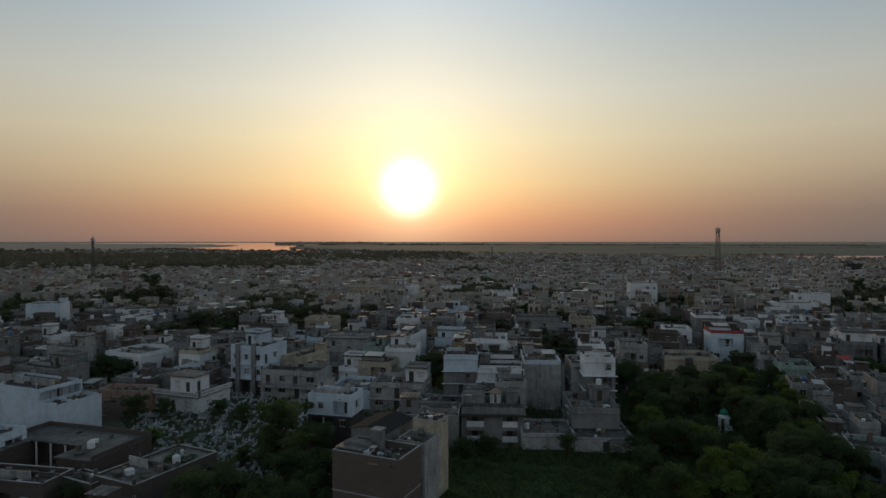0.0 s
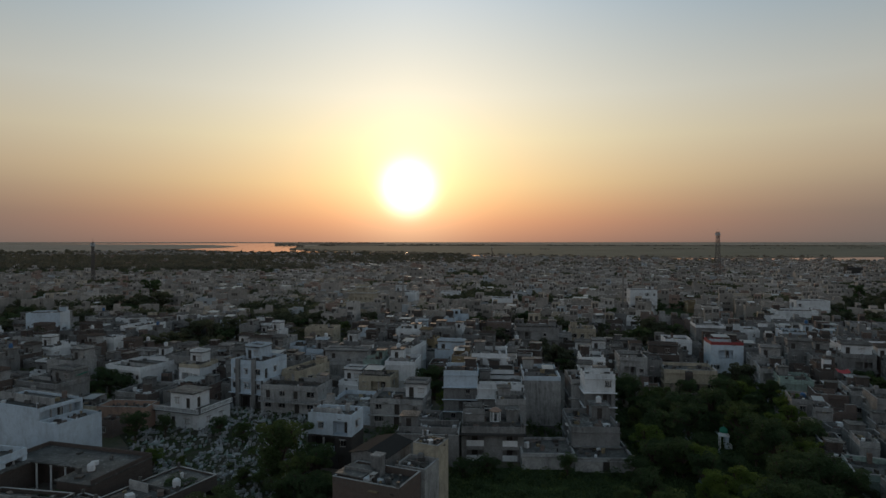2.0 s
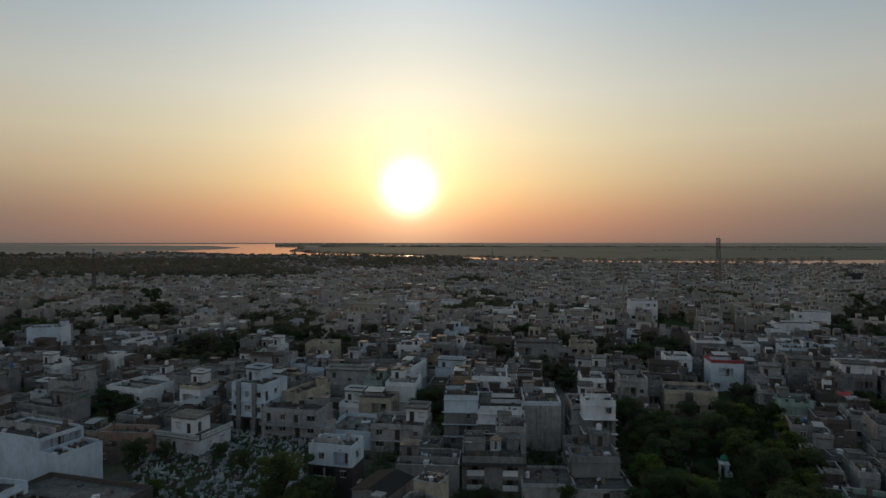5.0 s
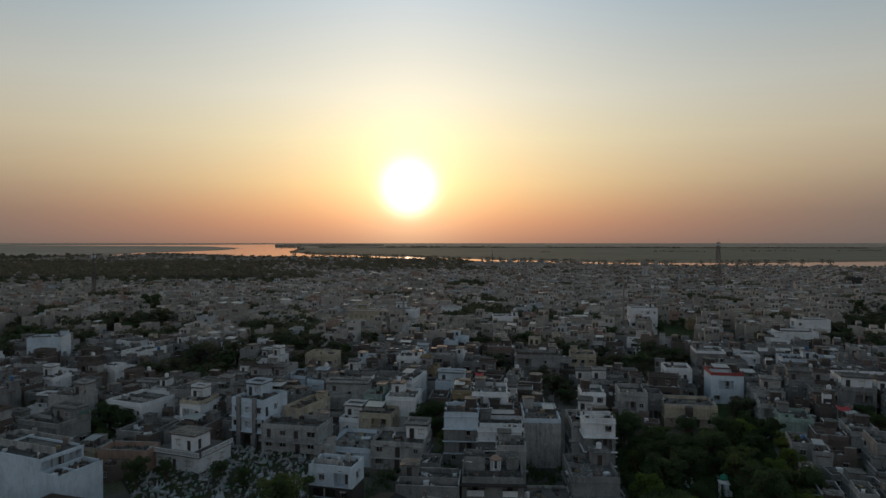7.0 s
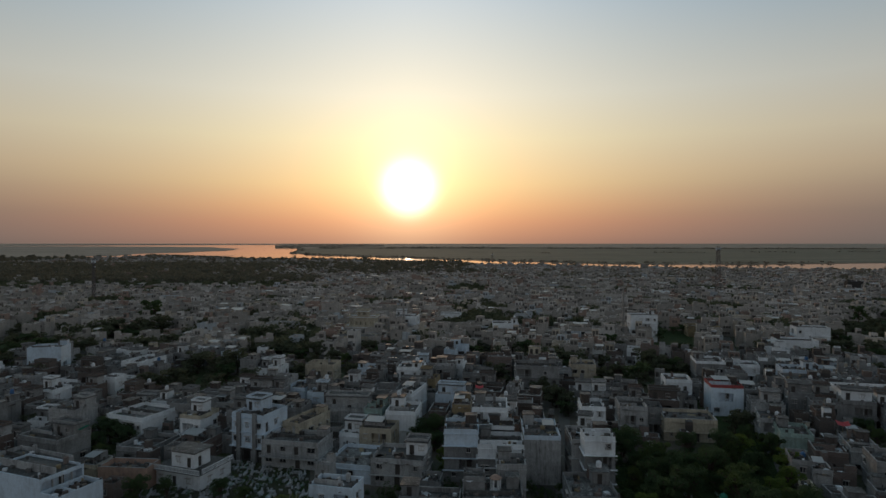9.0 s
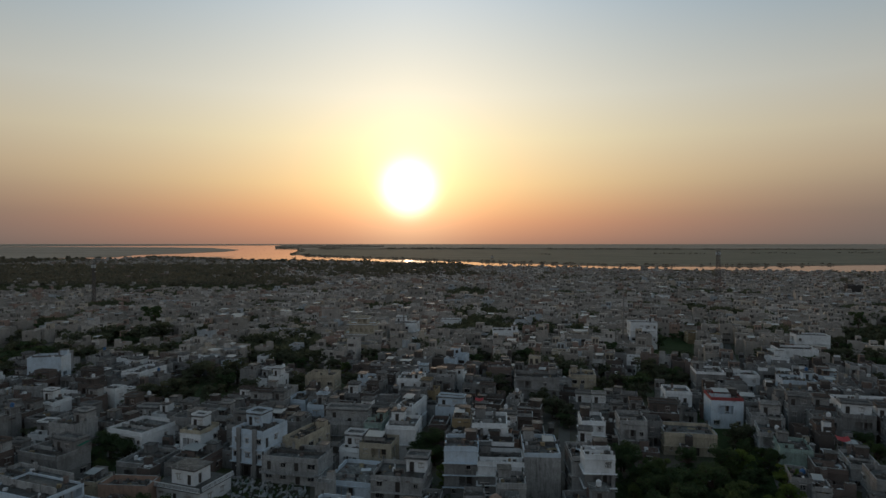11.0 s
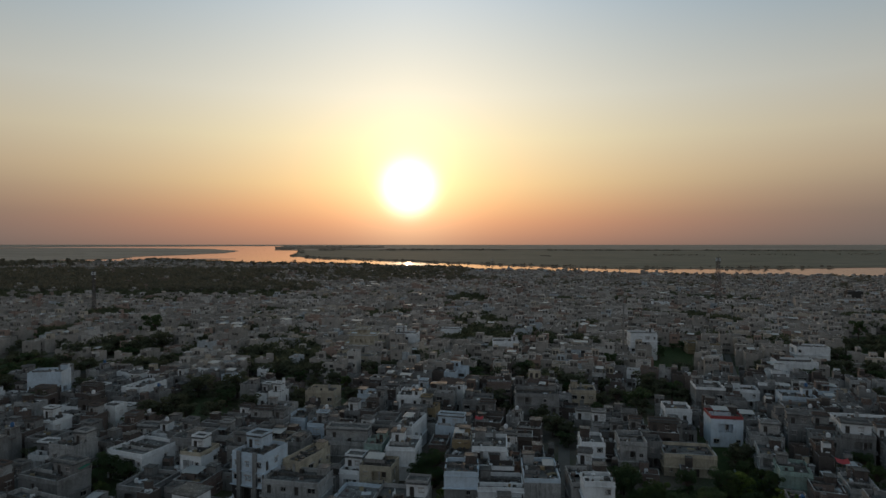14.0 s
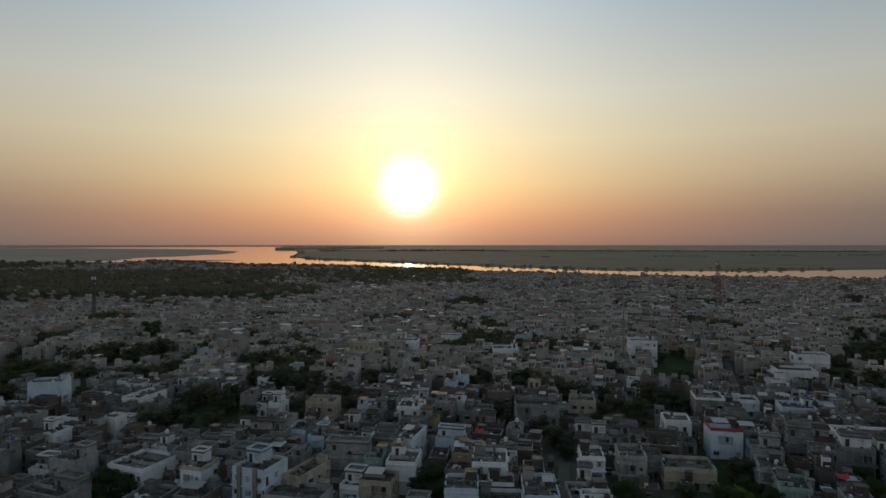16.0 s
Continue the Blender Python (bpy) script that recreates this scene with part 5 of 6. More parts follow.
tree(-69.6, 246.4, 8.3, 1.69, 1)
tree(-69.8, 241.2, 6.4, 1.69, 2)
tree(-59.6, 242.7, 6.6, 1.72, 1)
tree(-59.9, 235.2, 4.6, 1.72, 2)
tree(-51.2, 245.8, 8.4, 1.45, 1)
tree(-55.7, 239.4, 5.7, 1.45, 2)
tree(-22.2, 254.6, 6.9, 1.7, 1)
tree(-27.1, 248.5, 5.0, 1.7, 2)
tree(12.7, 244.4, 6.3, 1.6, 2)
tree(15.0, 237.4, 4.9, 1.6, 2)
tree(34.1, 251.1, 7.5, 1.44, 2)
tree(32.0, 243.6, 5.2, 1.44, 1)
tree(46.1, 229.4, 6.8, 1.72, 1)
tree(45.8, 225.0, 4.2, 1.72, 2)
tree(60.4, 212.2, 6, 1.49, 1)
tree(62.4, 205.8, 4.2, 1.49, 2)
tree(64.5, 200.3, 8.5, 1.56, 2)
tree(64.1, 195.9, 6.4, 1.56, 1)
tree(81.5, 215.9, 7.3, 1.49, 2)
tree(84.4, 211.9, 4.7, 1.49, 0)
tree(83.1, 209.8, 6.5, 1.49, 0)
tree(80.0, 203.7, 4.4, 1.49, 0)
tree(164.9, 258.7, 6.2, 1.55, 1)
tree(164.4, 253.1, 4.9, 1.55, 0)
tree(166.7, 250.5, 7.6, 1.61, 1)
tree(161.8, 243.9, 4.6, 1.61, 0)
tree(169.1, 243.8, 6.4, 1.62, 0)
tree(169.0, 237.2, 4.1, 1.62, 1)
tree(168.2, 233.2, 7.2, 1.45, 2)
tree(169.0, 227.9, 5.4, 1.45, 2)
tree(-95.9, 328.8, 6.8, 1.51, 1)
tree(-95.4, 322.9, 5.0, 1.51, 1)
tree(-151.5, 359.5, 7.9, 1.45, 1)
tree(-146.5, 354.1, 5.2, 1.45, 2)
tree(-194.2, 310.2, 6.3, 1.4, 0)
tree(-189.9, 302.6, 4.3, 1.4, 0)
tree(-212.0, 306.7, 6.8, 1.59, 0)
tree(-212.6, 300.1, 4.6, 1.59, 0)
tree(-139.8, 257.5, 6.4, 1.72, 1)
tree(-144.0, 249.6, 4.3, 1.72, 2)
tree(-117.9, 251.7, 7.4, 1.39, 0)
tree(-120.3, 247.0, 4.7, 1.39, 2)
tree(-88.6, 219.5, 8.7, 1.74, 1)
tree(-89.1, 211.5, 5.6, 1.74, 0)
tree(-6.1, 274.6, 6.1, 1.49, 0)
tree(-8.0, 267.6, 4.5, 1.49, 1)
tree(18.0, 201.3, 8.3, 1.52, 0)
tree(20.1, 193.3, 5.6, 1.52, 0)
tree(74.2, 269.7, 6.9, 1.45, 2)
tree(76.2, 264.7, 4.8, 1.45, 1)
tree(133.9, 254.6, 6.9, 1.47, 0)
tree(138.3, 246.8, 5.0, 1.47, 0)
tree(-31.6, 207.5, 7, 1.38, 0)
tree(-36.6, 202.4, 4.8, 1.38, 0)
for lot, n in zip(LOTS, (4, 4, 14)):
    rng = random.Random(len(KEEP))
    while n:
        x, y = rng.uniform(-216, 262), rng.uniform(244, 360)
        if inside(x, y, lot):
            tree(x, y, rng.uniform(4, 8.5), rng.uniform(1.2, 1.6), rng.choice((0, 1, 2)))
            n -= 1
tree(-29.0, 251.7, 7.4, 1.51, 1)
tree(-29.4, 244.6, 5.2, 1.51, 0)


# ---- the rest of the town, in rows of plots ----
def taken(x, y, r, trees=True):
    for hx, hy, w, d, yaw in MADE + (KEEP if trees else []):
        c, s = math.cos(radians(-yaw)), math.sin(radians(-yaw))
        dx, dy = x - hx, y - hy
        if abs(dx * c - dy * s) < w / 2 + r and abs(dx * s + dy * c) < d / 2 + r:
            return True
    return False


def far_house(s, x, y, w, d, h, yaw, wall, rng):
    """A distant house in the joined town: walls, sunk roof behind a parapet, stair room, flat dark sheets for windows
    and shaded verandas.
    """
    c, sn = math.cos(radians(yaw)), math.sin(radians(yaw))
    rise = rng.uniform(0.5, 0.95)
    roof, t = h - rise, 0.22

    def P(a, b, z):
        return (x + a * c - b * sn, y + a * sn + b * c, z)

    o = [(-w / 2, 0), (w / 2, 0), (w / 2, d), (-w / 2, d)]
    i = [(-w / 2 + t, t), (w / 2 - t, t), (w / 2 - t, d - t), (-w / 2 + t, d - t)]
    cap = rng.choice((wall, wall, 8, 8, 1))
    for k in range(4):
        a, b = o[k], o[(k + 1) % 4]
        e, f = i[k], i[(k + 1) % 4]
        s.face([P(*a, 0), P(*b, 0), P(*b, h), P(*a, h)], wall)
        s.face([P(*a, h), P(*b, h), P(*f, h), P(*e, h)], cap)
        s.face([P(*f, roof), P(*e, roof), P(*e, h), P(*f, h)], wall)
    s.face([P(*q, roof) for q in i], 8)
    floors = max(1, round(roof / 3.1))

    def block(x0, x1, y0, y1, z0, z1, m):
        q = [(x0, y0), (x1, y0), (x1, y1), (x0, y1)]
        for k in range(4):
            s.face([P(*q[k], z0), P(*q[(k + 1) % 4], z0), P(*q[(k + 1) % 4], z1), P(*q[k], z1)], m)
        s.face([P(*a, z1) for a in q], 8 if z1 - z0 > 1.5 else m)

    if rng.random() < 0.34:
        uw, ud, z = w * rng.uniform(0.35, 0.6), d * rng.uniform(0.3, 0.5), roof + rng.uniform(2.7, 3.2)
        ux = rng.choice((-1, 1)) * (w - uw) / 2
        uy = d - ud
        shade = wall if rng.random() < 0.6 else rng.randrange(6)
        block(ux - uw / 2 + 0.02, ux + uw / 2 - 0.02, uy, uy + ud - 0.02, roof, z, shade)
        for a in (-0.25, 0.2):
            s.face([P(ux + a * uw - 0.5, uy - 0.03, roof + 0.5), P(ux + a * uw + 0.5, uy - 0.03, roof + 0.5), P(ux + a * uw + 0.5, uy - 0.03, roof + 2.1), P(ux + a * uw - 0.5, uy - 0.03, roof + 2.1)], 9)
    elif rng.random() < 0.45:
        sw, sd = w * rng.uniform(0.3, 0.5), d * rng.uniform(0.25, 0.4)
        sx = rng.choice((-1, 1)) * (w / 2 - sw / 2 - 0.05)
        sy = rng.choice((0.05, d - sd - 0.05))
        z = roof + rng.uniform(1.9, 2.7)
        block(sx - sw / 2, sx + sw / 2, sy, sy + sd, roof, z, wall if rng.random() < 0.7 else rng.randrange(6))
    if rng.random() < 0.26:
        a = rng.uniform(-w / 2 + 0.6, w / 2 - 0.6)
        block(a - 0.45, a + 0.45, d * 0.5, d * 0.5 + 0.9, roof, roof + 1.2, 0)
    if y < 620:
        for _ in range(rng.randint(2, 6)):
            a, b = rng.uniform(-w / 2 + 0.8, w / 2 - 0.8), rng.uniform(0.6, d - 1.2)
            block(a - rng.uniform(0.2, 0.5), a + rng.uniform(0.2, 0.5), b, b + rng.uniform(0.3, 0.9), roof, roof + rng.uniform(0.25, 0.9), rng.choice((2, 4, 4, 5, 9, 0)))
        if rng.random() < 0.55:
            b = d * rng.uniform(0.35, 0.65)
            block(-w / 2 + t + 0.01, w / 2 - t - 0.01, b, b + 0.2, roof, roof + rng.uniform(0.6, 1.1), wall)
    if rng.random() < 0.07:
        z = roof + 2.1
        s.face([P(-w * 0.3, d * 0.2, z), P(w * 0.3, d * 0.2, z), P(w * 0.3, d * 0.8, z + 0.3), P(-w * 0.3, d * 0.8, z + 0.3)], 10)
        for a, b in ((-0.29, 0.21), (0.29, 0.21), (-0.29, 0.79), (0.29, 0.79)):
            block(a * w - 0.06, a * w + 0.06, b * d - 0.06, b * d + 0.06, roof, z, 7)
    for k in range(floors):
        z = k * roof / floors
        if w > 4 and rng.random() < 0.3:
            a, hw = rng.uniform(-0.12, 0.12) * w, w * rng.uniform(0.22, 0.34)
            # flat dark sheet takes the place of a shaded veranda recess
            s.face([P(a - hw, -0.03, z + 0.4), P(a + hw, -0.03, z + 0.4), P(a + hw, -0.03, z + 2.3), P(a - hw, -0.03, z + 2.3)], 9)
            block(a - hw, a + hw, -0.5, -0.03, z + 2.35, z + 2.47, cap)
            block(a - hw, a + hw, -0.12, -0.04, z + 0.35, z + 1.1, wall)
            for i in range(1, 3):
                c0 = a - hw + 2 * hw * i / 3
                block(c0 - 0.1, c0 + 0.1, -0.12, -0.04, z + 1.1, z + 2.35, wall)
            continue
        for q in range(max(1, int(w / 3))):
            if rng.random() < 0.75:
                a = -w / 2 + w * (q + 0.5) / max(1, int(w / 3)) + rng.uniform(-0.3, 0.3)
                hw = rng.choice((0.4, 0.55, 0.7, 1.2))
                s.face([P(a - hw, -0.03, z + 0.9), P(a + hw, -0.03, z + 0.9), P(a + hw, -0.03, z + 2.1), P(a - hw, -0.03, z + 2.1)], 9)
                if y < 420:
                    block(a - hw - 0.15, a + hw + 0.15, -0.4, -0.02, z + 2.2, z + 2.3, wall)


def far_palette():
    # wall, roof and window tones paled and evened out to stand in for haze
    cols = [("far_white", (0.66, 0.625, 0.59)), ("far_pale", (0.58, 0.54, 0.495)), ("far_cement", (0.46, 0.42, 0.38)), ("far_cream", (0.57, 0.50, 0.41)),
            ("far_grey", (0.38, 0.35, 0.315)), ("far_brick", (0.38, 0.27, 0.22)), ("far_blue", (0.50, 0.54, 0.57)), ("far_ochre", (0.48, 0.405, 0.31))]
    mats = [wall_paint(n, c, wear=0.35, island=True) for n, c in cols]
    return mats + [roof_concrete("far_roof_screed", (0.56, 0.51, 0.46), True, 0.8), plain("far_dark_opening", (0.10, 0.09, 0.08), 0.6), SHEET]


SHED_LOOKS = ["white lime-washed", "pale grey plastered", "grey cement-plastered", "cream painted", "dark old brick", "bare brick", "pale blue painted", "ochre painted"]


def fill_town():
    rng = random.Random(41)
    far, close, sheds = Shape(), Shape(), []
    names = ["white", "pale", "cement", "cream", "sooty", "blue", "peach", "ochre", "green"]
    weights = [9, 16, 44, 5, 16, 4, 1, 1, 2]
    yaw0 = -13.0
    c, sn = math.cos(radians(yaw0)), math.sin(radians(yaw0))
    v, things = 40.0, 0
    row = 0
    while v < 1250:
        street = 1.5 if row % 2 else 0.15
        depth = rng.uniform(5.2, 7.6) if v < 280 else rng.uniform(6.0, 8.5)
        u = -1000.0 + rng.uniform(0, 6)
        while u < 1100:
            w = rng.uniform(3.8, 7.6) if v < 280 else rng.choice((rng.uniform(3.8, 6.5), rng.uniform(4.2, 8.0), rng.uniform(7.0, 12.0)))
            gap = 2.2 if rng.random() < 0.08 else (0.15 if rng.random() < 0.8 else 1.0)
            u0 = u
            u += w + gap
            x, y = (u0 + w / 2) * c - v * sn, (u0 + w / 2) * sn + v * c
            if y < 58 or abs(x) > 0.76 * y + 14:
                continue
            mx, my = x - sn * depth / 2, y + c * depth / 2
            reach = shore(mx)
            if my > reach - 25 or rng.random() < wild(mx, my):
                continue
            if any(inside(mx + a, my + b, z) for z in (FIELD, PARK, GRAVES, BUILT, OLD_QUARTER, *LOTS) for a, b in ((0, 0), (-w / 2, 0), (w / 2, 0), (0, -5), (0, 5))):
                continue
            r = min(w, depth) / 2 - 0.6
            if taken(mx, my, r):
                continue
            if not clear_view(x, y, w):
                continue
            d = depth * rng.uniform(0.88, 0.99)
            h = rng.choice((3.7, 4.0, 4.2, 4.4, 5.4, 6.3, 6.5, 6.7, 6.9, 7.0, 6.6, 7.4)) + rng.uniform(-0.6, 0.6)
            if y < 110:
                h = rng.choice((3.4, 3.8, 4.2)) + rng.uniform(-0.3, 0.3)
            if rng.random() < 0.02 and y > 250:
                h += 3.2
            yaw = yaw0 + rng.uniform(-4, 4) - (6 if x > 70 else 0)
            if y < 236 and things < 230:
                things += 1
                wall = rng.choices(names, weights)[0]
                if x > 50 or x < -75:  # darker walls in the outer quarters stand in for dimmer light there
                    wall = rng.choice(("cement", "cement", "cement", "sooty", "old_brick", "pale", "white"))
                house(x, y, w, d, h, yaw, wall, seed=things, fine=y < 120, stair=rng.random() < 0.36, old_roof=rng.random() < 0.6,
                      ledge=rng.random() < 0.5, busy=0.7, sheet=rng.random() < 0.04, balcony=rng.random() < 0.18, upper=rng.random() < 0.34)
            elif y < 236:
                sheds.append((rng.randrange(10 ** 6), x, y, w, d, h, yaw, rng.choices(range(8), (5, 10, 34, 3, 14, 10, 3, 1))[0]))
            else:
                # wall choice shifts darker to both sides, in place of light falling off
                far_house(far, x, y, w, d, h, yaw, rng.choices(range(8), (6, 11, 30, 4, 32, 12, 4, 2) if abs(x) < 0.3 * y else (4, 6, 30, 3, 46, 12, 4, 1))[0], rng)
        v += depth + street
        row += 1
    more = random.Random(88)
    for _ in range(2600):
        y = more.uniform(100, 245)
        x = more.uniform(-0.74, 0.74) * y
        w, d = more.uniform(2.6, 4.6), more.uniform(2.6, 4.6)
        if taken(x, y + d / 2, max(w, d) / 2 + 0.15) or not clear_view(x, y, w):
            continue
        if any(inside(x + a, y + b, z) for z in (FIELD, PARK, GRAVES, BUILT, OLD_QUARTER, *LOTS) for a, b in ((-w / 2, 0), (w / 2, 0), (0, d))):
            continue
        sheds.append((more.randrange(10 ** 6), x, y, w, d, more.choice((2.9, 3.2, 3.5, 5.2)), yaw0 + more.uniform(-5, 5), more.choice((1, 2, 2, 5, 4))))
        MADE.append((x, y + d / 2, w, d, yaw0))
    near = sorted(sheds, key=lambda q: q[2])
    near_mats = [WALLS[k] for k in ("white", "pale", "cement", "cream", "sooty", "brick", "blue", "ochre")] + [WORN_ROOF, DOOR, SHEET]
    for i, (seed, x, y, w, d, h, yaw, wall) in enumerate(near):
        one = Shape()
        far_house(one, x, y, w, d, h, yaw, wall, random.Random(seed))
        if i >= 165:
            for f, k in zip(one.f, one.m):
                close.face([one.v[c] for c in f], k)
            continue
        m = pose(x, y, 0, 0, 0, yaw)
        back = m.inverted()
        root = thing("shed", m, f"{SHED_LOOKS[wall]} flat-roofed {'shed' if h < 4.6 else 'small house'} packed between houses", "shed" if h < 4.6 else "house", "packed sheds")
        pieces = {}
        for f, k in zip(one.f, one.m):
            if k == 9:
                pts = [back @ Vector(one.v[c]) for c in f]
                ww, hh = round((pts[1] - pts[0]).length, 2), round(pts[2].z - pts[1].z, 2)
                if hh < 1.25:
                    part("window", window_mesh(ww, hh, True), None, root, at=pose(pts[0].x, pts[0].y - 0.03, pts[0].z))
                else:
                    # dark slab stands in for the shade inside verandas and room openings
                    part("doorway", Shape().box(pts[0].x, pts[1].x, pts[0].y, pts[0].y + 0.025, pts[0].z, pts[2].z), DOOR, root)
                continue
            name = "roof" if k == 8 else "sheet" if k == 10 else "wall"
            if k == 8 and "roof" in pieces:
                slab = Shape()
                slab.face([tuple(back @ Vector(one.v[c])) for c in f])
                part("roof_slab", slab, WORN_ROOF, root)
                continue
            pieces.setdefault(name, Shape()).face([tuple(back @ Vector(one.v[c])) for c in f], k)
        for name, shape in pieces.items():
            part(name, shape, near_mats, root)
    tagged(new("packed_sheds", close.mesh("packed_sheds", near_mats)), "low sheds and small flat-roofed houses packed into gaps", "sheds", kind="stuff")
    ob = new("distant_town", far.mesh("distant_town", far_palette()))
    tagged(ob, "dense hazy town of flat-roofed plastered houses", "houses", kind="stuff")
    return things


def shore(x):
    """How far the town's side of the river reaches."""
    pts = BANK
    for (x0, y0), (x1, y1) in zip(pts, pts[1:]):
        if x0 <= x <= x1:
            return y0 + (y1 - y0) * (x - x0) / (x1 - x0)
    return 900


def wild(x, y):
    """The share of plots that are left to trees."""
    wave = 0.12 * noise.noise(Vector((x * 0.006, y * 0.006, 9.0)))
    if x / y < -0.22 + wave and 540 + 400 * wave < y < 1010:
        return 0.93
    if x / y < 0.05 + wave and 740 + 300 * wave < y < 1000:
        return 0.7
    if y > 800:
        return 0.55 if x < -0.1 * y else 0.35
    if noise.noise(Vector((x * 0.02, y * 0.02, 3.0))) > 0.27:
        return 0.8
    return 0.05


def clear_view(x, y, w):
    """False where a house would stand in one of the open lanes."""
    for (x0, y0), (x1, y1), half in LANES:
        if y0 <= y <= y1 or y0 <= y + 8 <= y1:
            lx = x0 + (x1 - x0) * (y - y0) / (y1 - y0)
            if abs(x - lx) < half + w / 2:
                return False
    return True


LANES = [((19.5, 98), (38, 190), 1.5), ((70, 123), (140, 300), 1.5)]
fill_town()
tagged(new("roof_clutter", CLUTTER.mesh("roof_clutter", [ROOF, WALLS["brick"], TANK_WHITE, DOOR, WALLS["ochre"], RED, GREENCLOTH])), "bricks, slabs and crates lying about on house roofs", "clutter", kind="stuff")
for (x0, y0), (x1, y1), half in LANES:
    sheet_object("alley", [(x0 - half, y0), (x0 + half, y0), (x1 + half, y1), (x1 - half, y1)], 0.05, PAVING, "narrow worn alley between houses", "alley")


def woods():
    """Belts of trees by the river and clumps between distant houses."""
    rng = random.Random(77)
    s = Shape()
    spots = []
    for _ in range(7000):
        y = rng.uniform(240, 1420)
        x = rng.uniform(-0.78, 0.78) * y
        if y > shore(x) - 8:
            continue
        p = wild(x, y)
        if y > shore(x) - 45:
            p = 0.75
        if rng.random() < (p if p > 0.1 else 0.11):
            spots.append((x, y))
    for _ in range(6000):
        y = rng.uniform(225, 560)
        x = rng.uniform(-0.78, 0.78) * y
        if 0.5 < wild(x, y) and not taken(x, y, 1.0, False):
            spots.append((x, y))
    for _ in range(4600):
        y = rng.uniform(520, 1010)
        x = -rng.uniform(0.1, 0.78) * y
        if wild(x, y) > 0.9:
            spots.append((x, y))
    for _ in range(1000):
        y = rng.uniform(740, 1000)
        x = rng.uniform(-0.22, 0.08) * y
        if wild(x, y) > 0.6:
            spots.append((x, y))
    for _ in range(1100):
        x = rng.uniform(-700, 760)
        spots.append((x, shore(x) - rng.uniform(6, 40)))
    tall = {}
    for x, y, h in ((16, 1030, 15), (24, 1035, 14), (5, 1034, 13), (590, 815, 12), (603, 818, 12.5), (615, 816, 11), (-312, 1190, 14), (-290, 1195, 14.5), (-268, 1190, 13),
                    (-256, 1196, 12), (-146, 1120, 14), (-118, 1090, 13), (-88, 960, 17), (-80, 966, 16), (-97, 964, 15), (-44, 970, 14), (-28, 962, 13), (-590, 1330, 12),
                    (-578, 1336, 11), (-380, 1180, 12), (-350, 1190, 11), (-205, 1150, 12), (480, 835, 10), (530, 825, 10), (200, 930, 10), (150, 950, 9), (330, 860, 9), (700, 800, 10)):
        tall[(x, y)] = h
        spots.append((x, y))
    for x, y in spots:
        h = rng.uniform(4.5, 7.5) if x > 40 and y > 780 else (rng.uniform(6, 12) if y > 600 else rng.uniform(5, 8.5))
        h = tall.get((x, y), h)
        r = h * rng.uniform(0.30, 0.45)
        size = 0.45 + y * 0.0013
        for _ in range(3):
            leaf_cloud(s, rng, (x + rng.uniform(-r, r), y + rng.uniform(-r, r), h * rng.uniform(0.42, 0.72)), r * rng.uniform(0.7, 1.0), 22 if y > 600 else 44, size, rng.choice((0, 0, 1)) if y > 600 else 3)
        s.box(x - 0.15, x + 0.15, y - 0.15, y + 0.15, 0, h * 0.6, 2, False)
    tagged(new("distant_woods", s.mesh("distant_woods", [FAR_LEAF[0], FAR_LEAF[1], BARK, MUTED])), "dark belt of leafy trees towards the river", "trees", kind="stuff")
    s = Shape()
    bank = far_line + [(4850, 4900), (-1130, 4900)]

    def clump(x, y, h, spread, mat, count=26, size=2.6):
        if inside(x, y, bank):
            leaf_cloud(s, rng, (x, y, h * 0.5), h * 0.5, count, size, mat)
            leaf_cloud(s, rng, (x + rng.uniform(-1, 1) * h * spread, y, h * 0.36), h * 0.42, count, size, mat)

    for _ in range(120):  # bushes on top of the bluff
        x = rng.uniform(-860, -400)
        leaf_cloud(s, rng, (x, 3260 + rng.uniform(0, 120), 9.5), rng.uniform(1.5, 5.0), 14, 2.6, 1)
    for _ in range(420):  # broken tree rows across the flood plain
        x = rng.uniform(-560, 2300)
        if noise.noise(Vector((x * 0.004, 1.0, 0.0))) < -0.12:
            continue
        clump(x, 2760 - 0.1 * max(0, x) + rng.gauss(0, 40), rng.uniform(5, 12) * (1.0 if x < 500 else 0.7), 1.0, 1, 12, 3.0)
    for _ in range(260):
        x = rng.uniform(300, 2600)
        if noise.noise(Vector((x * 0.006, 7.0, 0.0))) > 0.0:
            clump(x, 1850 + 0.16 * x + rng.gauss(0, 25), rng.uniform(2.5, 6), 1.2, 0, 10, 1.8)
    for _ in range(420):  # bushes along the water's edge
        k = rng.randrange(14, len(far_line) - 12)
        clump(far_line[k][0] + rng.uniform(-20, 20), far_line[k][1] + rng.uniform(4, 40), rng.uniform(2, 6), 1.2, 0, 10, 1.6)
    tagged(new("far_bank_scrub", s.mesh("far_bank_scrub", [HAZED_SCRUB, HAZED_SCRUB])), "scrub and tree rows on the far river bank", "scrub", kind="stuff")


woods()


def park_trees():
    rng = random.Random(33)
    n = 0
    while n < 78:
        x, y = rng.uniform(34, 84), rng.uniform(52, 166)
        if not inside(x, y, PARK) or (45 < x < 54 and 92 < y < 106) or (y < 124 and 42 < x < 56 and rng.random() < 0.75) or (y > 140 and rng.random() < 0.8):
            continue
        tree(x, y, rng.uniform(3.5, 6.5), rng.uniform(1.0, 1.4), rng.choice((0, 0, 0, 1, 1, 2, 3)))
        n += 1


park_trees()


